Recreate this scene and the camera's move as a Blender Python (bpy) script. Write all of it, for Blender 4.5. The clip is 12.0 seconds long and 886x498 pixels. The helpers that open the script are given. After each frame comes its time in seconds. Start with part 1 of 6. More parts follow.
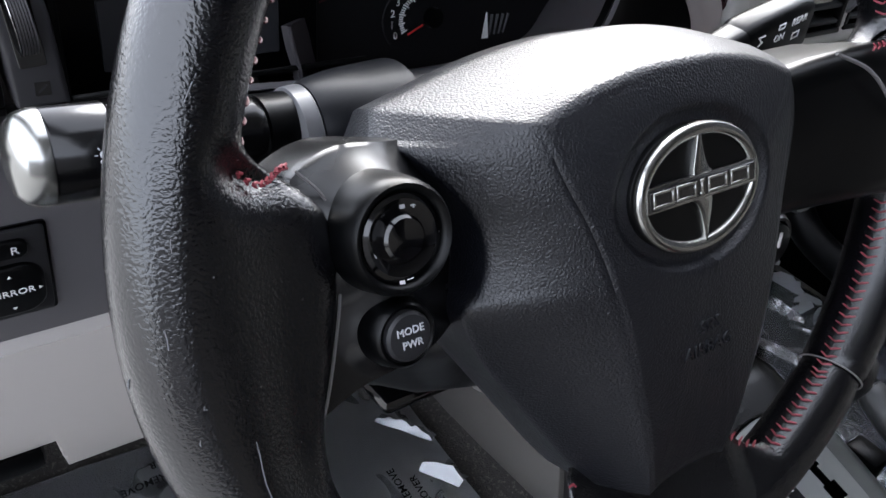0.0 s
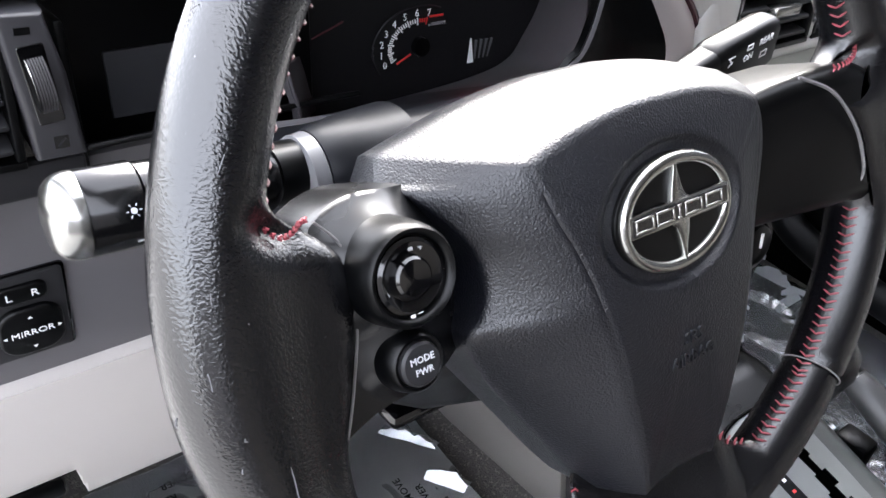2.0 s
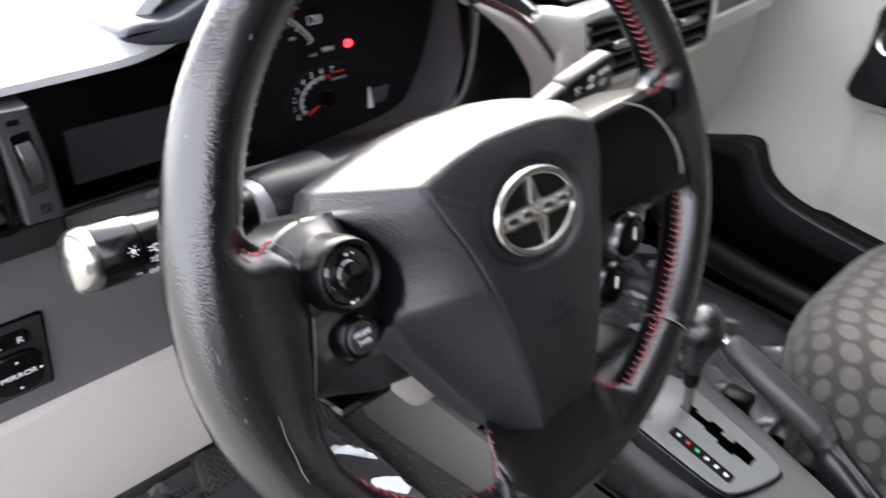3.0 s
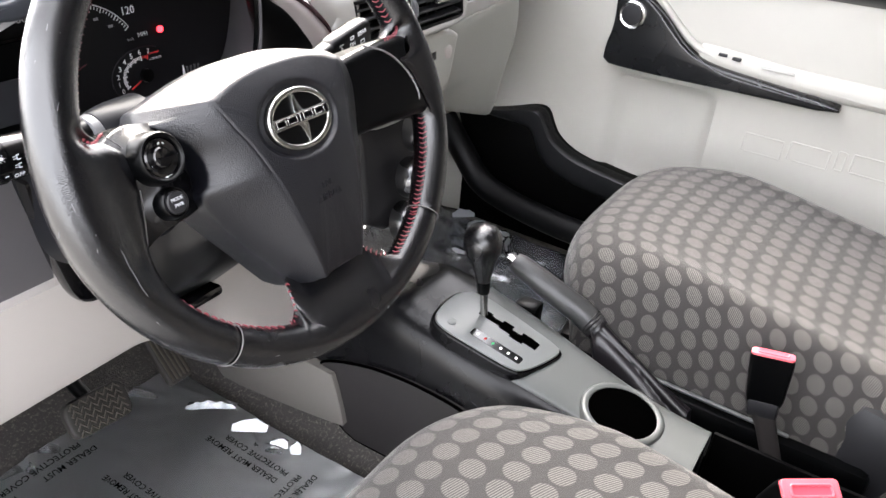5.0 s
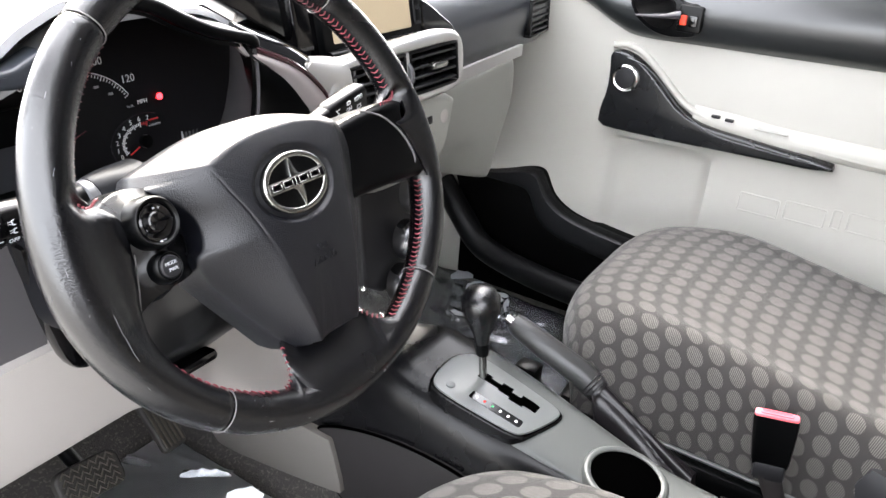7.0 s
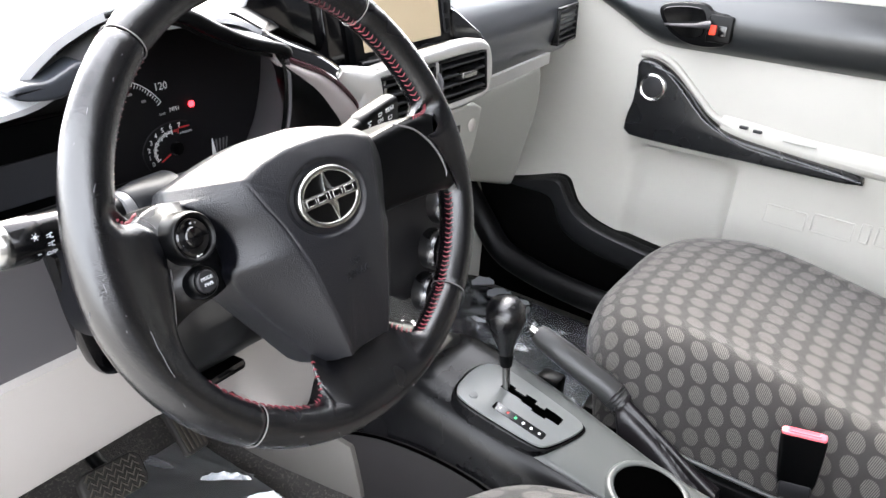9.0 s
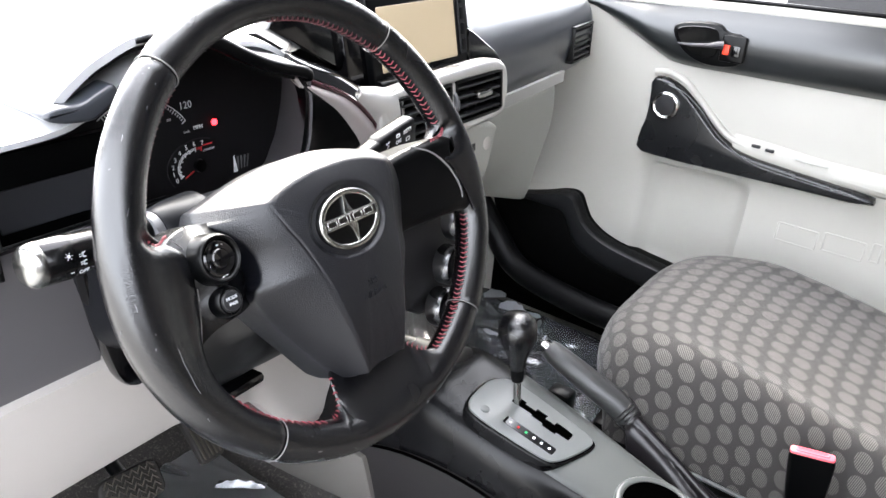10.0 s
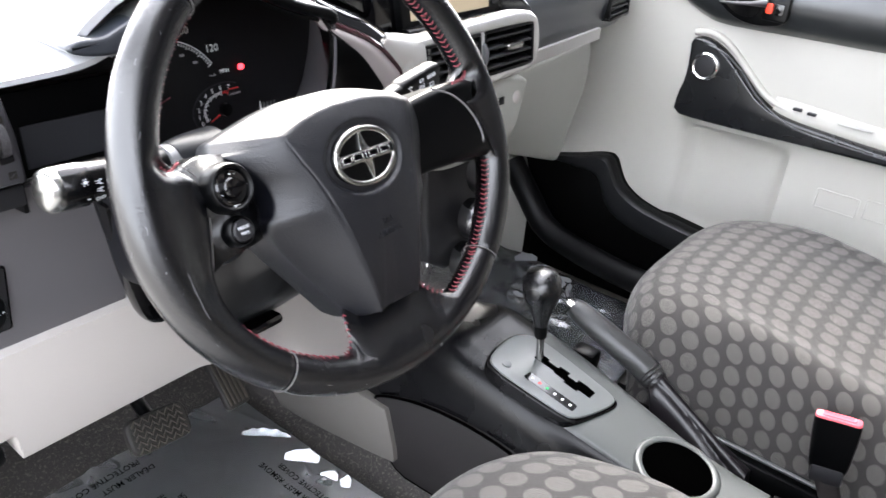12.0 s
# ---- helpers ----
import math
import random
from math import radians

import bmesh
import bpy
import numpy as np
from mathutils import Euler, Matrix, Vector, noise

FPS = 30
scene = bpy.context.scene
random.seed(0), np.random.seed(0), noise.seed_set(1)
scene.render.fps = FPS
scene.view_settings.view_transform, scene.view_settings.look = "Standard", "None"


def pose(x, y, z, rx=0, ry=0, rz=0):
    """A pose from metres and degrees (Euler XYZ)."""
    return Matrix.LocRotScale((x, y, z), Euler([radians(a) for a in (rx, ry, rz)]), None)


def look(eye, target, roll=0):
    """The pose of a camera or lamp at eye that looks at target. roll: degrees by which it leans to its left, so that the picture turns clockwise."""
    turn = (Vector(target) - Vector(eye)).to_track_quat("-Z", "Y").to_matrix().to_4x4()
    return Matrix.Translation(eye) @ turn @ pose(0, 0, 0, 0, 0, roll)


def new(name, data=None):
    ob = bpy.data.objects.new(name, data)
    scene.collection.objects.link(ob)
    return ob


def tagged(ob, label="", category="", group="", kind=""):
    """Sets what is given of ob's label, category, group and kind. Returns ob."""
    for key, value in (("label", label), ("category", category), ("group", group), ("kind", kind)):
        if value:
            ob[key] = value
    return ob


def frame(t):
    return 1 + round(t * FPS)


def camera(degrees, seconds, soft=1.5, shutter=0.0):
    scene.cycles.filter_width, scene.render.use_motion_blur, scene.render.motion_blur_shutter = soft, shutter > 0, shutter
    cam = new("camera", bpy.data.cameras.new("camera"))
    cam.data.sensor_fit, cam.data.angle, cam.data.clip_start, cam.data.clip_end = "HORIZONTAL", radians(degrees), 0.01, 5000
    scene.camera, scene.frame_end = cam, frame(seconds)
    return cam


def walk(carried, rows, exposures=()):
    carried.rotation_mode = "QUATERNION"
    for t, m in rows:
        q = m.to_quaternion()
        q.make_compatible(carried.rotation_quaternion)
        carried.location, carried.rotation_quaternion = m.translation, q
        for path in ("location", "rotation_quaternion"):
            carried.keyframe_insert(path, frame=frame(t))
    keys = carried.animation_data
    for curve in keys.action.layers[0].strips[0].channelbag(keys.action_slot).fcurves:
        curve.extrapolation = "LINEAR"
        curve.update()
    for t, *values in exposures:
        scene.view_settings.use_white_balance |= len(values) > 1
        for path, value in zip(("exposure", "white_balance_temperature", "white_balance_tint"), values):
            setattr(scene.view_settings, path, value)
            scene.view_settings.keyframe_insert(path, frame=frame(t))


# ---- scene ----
cam = camera(58.31, 12.0, soft=1.5, shutter=0.35)
ROWS = [
    (0, -0.216, -0.1283, 0.7573, 53.42, -8.22, -34.73),
    (0.5, -0.2174, -0.1316, 0.7587, 53.45, -7.63, -35.64),
    (1, -0.2197, -0.1344, 0.7632, 53.43, -7.13, -36.07),
    (1.5, -0.2212, -0.1341, 0.7688, 53.72, -6.81, -36.44),
    (2, -0.2293, -0.1352, 0.7779, 54.03, -6.48, -36.88),
    (2.5, -0.2457, -0.1466, 0.7961, 54.48, -6.22, -37.23),
    (2.8, -0.2672, -0.1687, 0.8156, 55.99, -5.75, -39.94),
    (3, -0.2874, -0.1972, 0.8229, 57.04, -4.54, -45.46),
    (3.2, -0.3098, -0.2325, 0.8268, 57.24, -3.5, -50.2),
    (3.5, -0.3633, -0.2926, 0.8328, 58.65, -3.41, -53.76),
    (3.7, -0.3864, -0.3301, 0.8405, 59.91, -2.73, -56.66),
    (5.3, -0.3972, -0.3579, 0.8457, 58.83, -4.33, -57.18),
    (5.5, -0.3963, -0.3569, 0.8467, 58.7, -4.24, -56.98),
    (6, -0.3956, -0.3529, 0.8434, 58.65, -3.72, -56.54),
    (6.5, -0.388, -0.3586, 0.847, 63.68, -3.68, -56.87),
    (7, -0.394, -0.359, 0.8434, 63.51, -3.75, -57.5),
    (9, -0.3945, -0.3446, 0.8523, 63.4, -4.16, -55.98),
    (9.5, -0.3971, -0.3455, 0.8582, 63.6, -3.96, -55.87),
    (10, -0.4063, -0.347, 0.8689, 63.88, -4.5, -54.9),
    (10.5, -0.4005, -0.3555, 0.8665, 64.09, -3.95, -55.44),
    (11, -0.4004, -0.3548, 0.8631, 63.68, -3.94, -54.98),
    (11.5, -0.4157, -0.3421, 0.8565, 62.02, -5.78, -50.39),
    (12, -0.4004, -0.3675, 0.8476, 61.63, -4.45, -51.7),
]
EXPOSURES = ((0.0, 1.76, 6080, 10), (0.8, 2.44, 6220, 11), (1.5, 2.79, 6250, 11), (2.5, 2.76, 6400, 11), (3.0, 2.60, 6550, 11), (3.5, 2.92, 6750, 12), (6.0, 3.02, 6700, 10), (9.0, 3.05, 6560, 9), (10.5, 3.03, 6480, 9), (12.0, 3.01, 6450, 10))
walk(cam, [(t, pose(x, y, z, rx, ry, rz)) for t, x, y, z, rx, ry, rz in ROWS], EXPOSURES)

# ---- light: a bright white sky outside a car with its driver's door open ----
world = bpy.data.worlds.new("sky")
scene.world = world
world.use_nodes = True
wn = world.node_tree.nodes
sky = wn.new("ShaderNodeTexSky")
sky.sky_type, sky.sun_disc = "NISHITA", False
sky.sun_elevation, sky.sun_rotation = radians(36), radians(35)
sky.dust_density, sky.air_density, sky.ozone_density = 4.0, 1.0, 1.0
soft_sky = wn.new("ShaderNodeMixRGB")
soft_sky.inputs[0].default_value = 0.60
soft_sky.inputs[2].default_value = (9.2, 9.2, 9.6, 1)
world.node_tree.links.new(sky.outputs[0], soft_sky.inputs[1])
world.node_tree.links.new(soft_sky.outputs[0], wn["Background"].inputs[0])
wn["Background"].inputs[1].default_value = 0.20

sun = new("sun", bpy.data.lights.new("sun", "SUN"))
sun.data.energy, sun.data.angle, sun.data.color = 2.6, radians(45), (1.0, 0.985, 0.96)
sun.matrix_world = look((0.45, 0.65, 0.57), (0, 0, 0))


# ---- materials ----
def mat(name, color, rough=0.5, metal=0.0, grain=0.0, scale=400.0, vary=0.06, kind="noise", spec=0.5, coat=0.0, wear=None, depth=0.00016):
    """A surface with fine relief, a slow drift of colour and roughness, and optional scuffs in a lighter colour."""
    m = bpy.data.materials.new(name)
    m.use_nodes = True
    nt = m.node_tree
    n, lk = nt.nodes, nt.links.new
    b = n["Principled BSDF"]
    b.inputs["Metallic"].default_value = metal
    b.inputs["Specular IOR Level"].default_value = spec
    b.inputs["Coat Weight"].default_value = coat
    b.inputs["Coat Roughness"].default_value = rough * 0.75
    co = n.new("ShaderNodeTexCoord")
    slow = n.new("ShaderNodeTexNoise")
    slow.inputs["Scale"].default_value, slow.inputs["Detail"].default_value = 14.0, 4.0
    lk(co.outputs["Object"], slow.inputs["Vector"])
    ramp = n.new("ShaderNodeMixRGB")
    ramp.inputs[1].default_value = (*[c * (1 - vary) for c in color], 1)
    ramp.inputs[2].default_value = (*[min(1, c * (1 + vary)) for c in color], 1)
    lk(slow.outputs["Fac"], ramp.inputs[0])
    out = ramp.outputs[0]
    if wear:
        w = n.new("ShaderNodeTexNoise")
        w.inputs["Scale"].default_value, w.inputs["Detail"].default_value, w.inputs["Roughness"].default_value = wear[1], 8.0, 0.75
        lk(co.outputs["Object"], w.inputs["Vector"])
        cut = n.new("ShaderNodeMapRange")
        cut.inputs[1].default_value, cut.inputs[2].default_value = wear[2], wear[2] + 0.06
        cut.inputs[4].default_value = wear[3]
        lk(w.outputs["Fac"], cut.inputs[0])
        mx = n.new("ShaderNodeMixRGB")
        mx.inputs[2].default_value = (*wear[0], 1)
        lk(cut.outputs[0], mx.inputs[0])
        lk(out, mx.inputs[1])
        out = mx.outputs[0]
    lk(out, b.inputs["Base Color"])
    rr = n.new("ShaderNodeMapRange")
    rr.inputs[3].default_value, rr.inputs[4].default_value = max(0, rough - 0.07), min(1, rough + 0.07)
    lk(slow.outputs["Fac"], rr.inputs[0])
    lk(rr.outputs[0], b.inputs["Roughness"])
    if grain:
        if kind == "voronoi":
            f = n.new("ShaderNodeTexVoronoi")
            f.feature = "SMOOTH_F1"
            f.inputs["Scale"].default_value, f.inputs["Smoothness"].default_value = scale, 0.55
            lk(co.outputs["Object"], f.inputs["Vector"])
            wrinkle = n.new("ShaderNodeTexNoise")
            wrinkle.inputs["Scale"].default_value, wrinkle.inputs["Detail"].default_value = scale * 1.7, 1.0
            lk(co.outputs["Object"], wrinkle.inputs["Vector"])
            g = n.new("ShaderNodeMath")
            g.operation = "SUBTRACT"
            lk(wrinkle.outputs["Fac"], g.inputs[0])
            lk(f.outputs["Distance"], g.inputs[1])
            h = g.outputs[0]
        else:
            f = n.new("ShaderNodeTexNoise")
            f.inputs["Scale"].default_value, f.inputs["Detail"].default_value = scale, 3.0
            lk(co.outputs["Object"], f.inputs["Vector"])
            h = f.outputs["Fac"]
        bump = n.new("ShaderNodeBump")
        bump.inputs["Strength"].default_value, bump.inputs["Distance"].default_value = grain, depth
        lk(h, bump.inputs["Height"])
        lk(bump.outputs[0], b.inputs["Normal"])
        lk(bump.outputs[0], b.inputs["Coat Normal"])
    return m


LEATHER = mat("black_leather", (0.0014, 0.0015, 0.0022), 0.21, 0, 0.55, 1000, 0.2, "voronoi", spec=0.50, coat=0.50, wear=((0.34, 0.34, 0.35), 560, 0.662, 0.9), depth=0.00020)
LEATHER_SMOOTH = mat("smooth_leather", (0.0014, 0.0015, 0.0022), 0.26, 0, 0.55, 1200, 0.2, "voronoi", spec=0.50, coat=0.45, wear=((0.28, 0.28, 0.29), 420, 0.675, 0.75), depth=0.00020)
PAD = mat("grained_hub_plastic", (0.0020, 0.0024, 0.0044), 0.38, 0, 0.75, 1080, 0.1, "voronoi", spec=0.60, depth=0.00026, wear=((0.20, 0.20, 0.21), 800, 0.725, 0.5))
BLACK = mat("black_plastic", (0.0008, 0.0009, 0.0011), 0.32, 0, 0.15, 1500, 0.15, spec=0.17)
POD = mat("satin_black_spoke", (0.0016, 0.0017, 0.0021), 0.27, 0, 0.10, 1500, 0.15, spec=0.40)
DARK_THREAD = mat("dusky_red_thread", (0.085, 0.014, 0.020), 0.6)
GLOSS = mat("gloss_black_plastic", (0.0012, 0.0012, 0.0015), 0.10, 0, 0, 0, 0.1, coat=0.3)
DARK = mat("dark_grey_plastic", (0.011, 0.011, 0.0125), 0.50, 0, 0.3, 1400, 0.08, spec=0.35)
CHARCOAL = mat("charcoal_panel", (0.085, 0.081, 0.086), 0.42, 0, 0.15, 1800, 0.06)
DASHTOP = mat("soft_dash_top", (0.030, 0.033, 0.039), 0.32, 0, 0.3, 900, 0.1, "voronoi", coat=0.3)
BEIGE = mat("beige_plastic", (0.405, 0.380, 0.355), 0.45, 0, 0.22, 1100, 0.03)
BEIGE_CLOTH = mat("beige_door_plastic", (0.372, 0.362, 0.328), 0.55, 0, 0.3, 900, 0.04)
CREAM = mat("cream_glovebox_plastic", (0.335, 0.338, 0.305), 0.45, 0, 0.2, 1100, 0.04)
SILVER = mat("silver_paint", (0.52, 0.51, 0.49), 0.30, 0.55, 0.05, 2500, 0.05)
CHROME = mat("chrome", (0.62, 0.62, 0.61), 0.15, 1.0, 0, 0, 0.03)
SATIN = mat("satin_metal", (0.34, 0.34, 0.325), 0.24, 1.0, 0.05, 2500, 0.06)
EMBLEM_METAL = mat("emblem_metal", (0.40, 0.40, 0.38), 0.22, 1.0, 0, 0, 0.1)
PLUM = mat("dark_plum_trim", (0.05, 0.018, 0.022), 0.18, 0.2, 0, 0, 0.1, coat=0.5)
CARPET = mat("grey_carpet", (0.034, 0.0310, 0.0285), 0.95, 0, 1.0, 420, 0.35, wear=((0.115, 0.104, 0.092), 260, 0.54, 0.85), depth=0.002)
RUBBER = mat("pedal_rubber", (0.011, 0.0095, 0.008), 0.7, 0, 0.5, 800, 0.2)
TREAD = mat("worn_pedal_tread", (0.030, 0.024, 0.017), 0.7, 0, 0.5, 800, 0.3)
GRIP = mat("grained_grip_plastic", (0.026, 0.0265, 0.0265), 0.40, 0, 0.3, 1300, 0.1)
BOOT = mat("creased_boot_leather", (0.0060, 0.0048, 0.0060), 0.34, 0, 0.3, 900, 0.2, "voronoi", spec=0.50)
CONSOLE = mat("console_plastic", (0.0042, 0.0042, 0.0047), 0.27, 0, 0.2, 1500, 0.08, spec=0.22)
KNOB_METAL = mat("dull_knob_metal", (0.13, 0.13, 0.135), 0.28, 1.0, 0, 0, 0.05)
CONSOLE_REAR = mat("grey_console_plastic", (0.066, 0.070, 0.068), 0.36, 0, 0.15, 1500, 0.06)
CONSOLE_TOP = mat("shift_plate_plastic", (0.13, 0.137, 0.135), 0.33, 0, 0.1, 1800, 0.05)
SHROUD = mat("shroud_plastic", (0.0042, 0.0046, 0.0060), 0.40, 0, 0.2, 1500, 0.1, spec=0.17)
DIAL = mat("dial_plate_black", (0.0055, 0.0055, 0.0062), 0.45, 0, 0.1, 1500, 0.1, spec=0.3)
TRIM_GREY = mat("grey_dash_plastic", (0.050, 0.047, 0.051), 0.45, 0, 0.3, 1400, 0.08, spec=0.4)
STRIP = mat("vent_strip_plastic", (0.022, 0.0215, 0.024), 0.42, 0, 0.3, 1400, 0.08, spec=0.35)
SATIN_GREY = mat("satin_grey_ring", (0.09, 0.09, 0.095), 0.35, 0, 0.05, 1500, 0.05)
WHITE = mat("white_print", (0.75, 0.75, 0.75), 0.6)
PALE_PRINT = mat("pale_print", (0.42, 0.43, 0.45), 0.6)
GREY_PRINT = mat("grey_print", (0.30, 0.30, 0.31), 0.6)
RED_PRINT = mat("red_print", (0.55, 0.02, 0.02), 0.6)
RED_THREAD = mat("red_thread", (0.20, 0.028, 0.040), 0.55)
PINK = mat("red_button_plastic", (0.75, 0.10, 0.13), 0.35)
# shaded copy of the button red, for the painted hollow
PINK_SHADE = mat("shaded_red_plastic", (0.55, 0.06, 0.09), 0.4)
SCREEN_FILM = mat("tan_screen", (0.44, 0.355, 0.235), 0.35, 0, 0, 0, 0.03)
DISPLAY = mat("grey_display", (0.030, 0.031, 0.035), 0.45, 0, 0, 0, 0.05)
SEAM = mat("worn_seam_thread", (0.12, 0.115, 0.115), 0.6)
TAUPE = mat("taupe_satin_paint", (0.34, 0.305, 0.295), 0.32, 0.2, 0.1, 1500, 0.05)
ARMREST = mat("satin_black_trim", (0.0045, 0.0050, 0.0060), 0.27, 0, 0.05, 1500, 0.1, spec=0.6)
BAND = mat("dark_door_band", (0.0085, 0.0100, 0.0108), 0.36, 0, 0.25, 1300, 0.1, spec=0.6, coat=0.4)
STALK = mat("stalk_plastic", (0.002, 0.002, 0.0023), 0.20, 0, 0, 0, 0.1, spec=0.35)
GREIGE = mat("greige_plastic", (0.088, 0.081, 0.074), 0.55, 0, 0.3, 1100, 0.05)
STRAP = mat("dark_belt_webbing", (0.012, 0.0095, 0.009), 0.7, 0, 0.6, 1600, 0.3)
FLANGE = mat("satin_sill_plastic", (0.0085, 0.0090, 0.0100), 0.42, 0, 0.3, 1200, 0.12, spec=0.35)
# darker copy of the flange plastic, with shade put into its colour
SILL_SHADE = mat("shaded_sill_plastic", (0.0032, 0.0033, 0.0037), 0.42, 0, 0.3, 1200, 0.12, spec=0.2)
SCRATCH = mat("scuff", (0.11, 0.11, 0.12), 0.6)
# pale base puts the windscreen glare into the dark dash's colour
DASH_GLARE = mat("glare_dash_top", (0.42, 0.425, 0.435), 0.34, 0, 0.3, 900, 0.12, "voronoi", coat=0.5)
# near-black colour stands for shade in the kick panel hollow and rear tray
RECESS_SHADE = mat("recess_shade_plastic", (0.0007, 0.0007, 0.0008), 0.50, 0, 0.3, 1200, 0.15, spec=0.07)
INLAY = mat("charcoal_inlay", (0.014, 0.0125, 0.0130), 0.60, 0, 0.4, 1000, 0.1, spec=0.25)
# flat black that stands for shade in openings; also colours the joints
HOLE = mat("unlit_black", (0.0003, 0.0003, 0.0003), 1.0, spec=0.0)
ASPHALT = mat("concrete_lot", (0.24, 0.235, 0.225), 0.9, 0, 0.5, 200, 0.2)
BLOCKER = mat("dark_blocker_wall", (0.028, 0.028, 0.030), 0.9, 0, 0.6, 60, 0.15, depth=0.004)
BLOCKER_GREY = mat("grey_blocker_wall", (0.085, 0.085, 0.090), 0.9, 0, 0.6, 60, 0.15, depth=0.004)
LINER = mat("headliner", (0.16, 0.155, 0.15), 0.9, 0, 0.4, 900, 0.04)


def glowing(name, color, power):
    m = bpy.data.materials.new(name)
    m.use_nodes = True
    b = m.node_tree.nodes["Principled BSDF"]
    b.inputs["Base Color"].default_value = (*color, 1)
    b.inputs["Emission Color"].default_value = (*color, 1)
    b.inputs["Emission Strength"].default_value = power
    return m


WARNING = glowing("warning_lamp", (1.0, 0.02, 0.03), 1.6)


def film_material(name, rough, haziness, relief, white=0.54):
    """Thin clear plastic film: see-through, slightly milky, with a wet-looking gloss."""
    m = bpy.data.materials.new(name)
    m.use_nodes = True
    n, lk = m.node_tree.nodes, m.node_tree.links.new
    clear, milk, gloss = n.new("ShaderNodeBsdfTransparent"), n.new("ShaderNodeBsdfDiffuse"), n.new("ShaderNodeBsdfGlossy")
    clear.inputs["Color"].default_value = (0.93, 0.94, 0.95, 1)
    milk.inputs["Color"].default_value = (0.97 * white, white, 1.04 * white, 1)
    gloss.inputs["Roughness"].default_value = rough
    haze, shine, fres = n.new("ShaderNodeMixShader"), n.new("ShaderNodeMixShader"), n.new("ShaderNodeFresnel")
    haze.inputs[0].default_value = haziness
    fres.inputs["IOR"].default_value = 1.85
    co, f, bump = n.new("ShaderNodeTexCoord"), n.new("ShaderNodeTexNoise"), n.new("ShaderNodeBump")
    f.inputs["Scale"].default_value, f.inputs["Detail"].default_value = 26.0, 3.0
    bump.inputs["Strength"].default_value, bump.inputs["Distance"].default_value = relief, 0.008
    lk(co.outputs["Object"], f.inputs["Vector"])
    lk(f.outputs["Fac"], bump.inputs["Height"])
    lk(bump.outputs[0], gloss.inputs["Normal"])
    lk(clear.outputs[0], haze.inputs[1])
    lk(milk.outputs[0], haze.inputs[2])
    lk(fres.outputs[0], shine.inputs[0])
    lk(haze.outputs[0], shine.inputs[1])
    lk(gloss.outputs[0], shine.inputs[2])
    lk(shine.outputs[0], n["Material Output"].inputs["Surface"])
    return m


FILM = film_material("clear_plastic_film", 0.36, 0.075, 0.5)
FILM_CRUMPLED = film_material("crumpled_plastic_film", 0.07, 0.14, 0.6)
# extra white haze puts the glints of the creases into the colour
FILM_CREASE = film_material("glint_whitened_film", 0.08, 0.36, 0.6, 0.9)


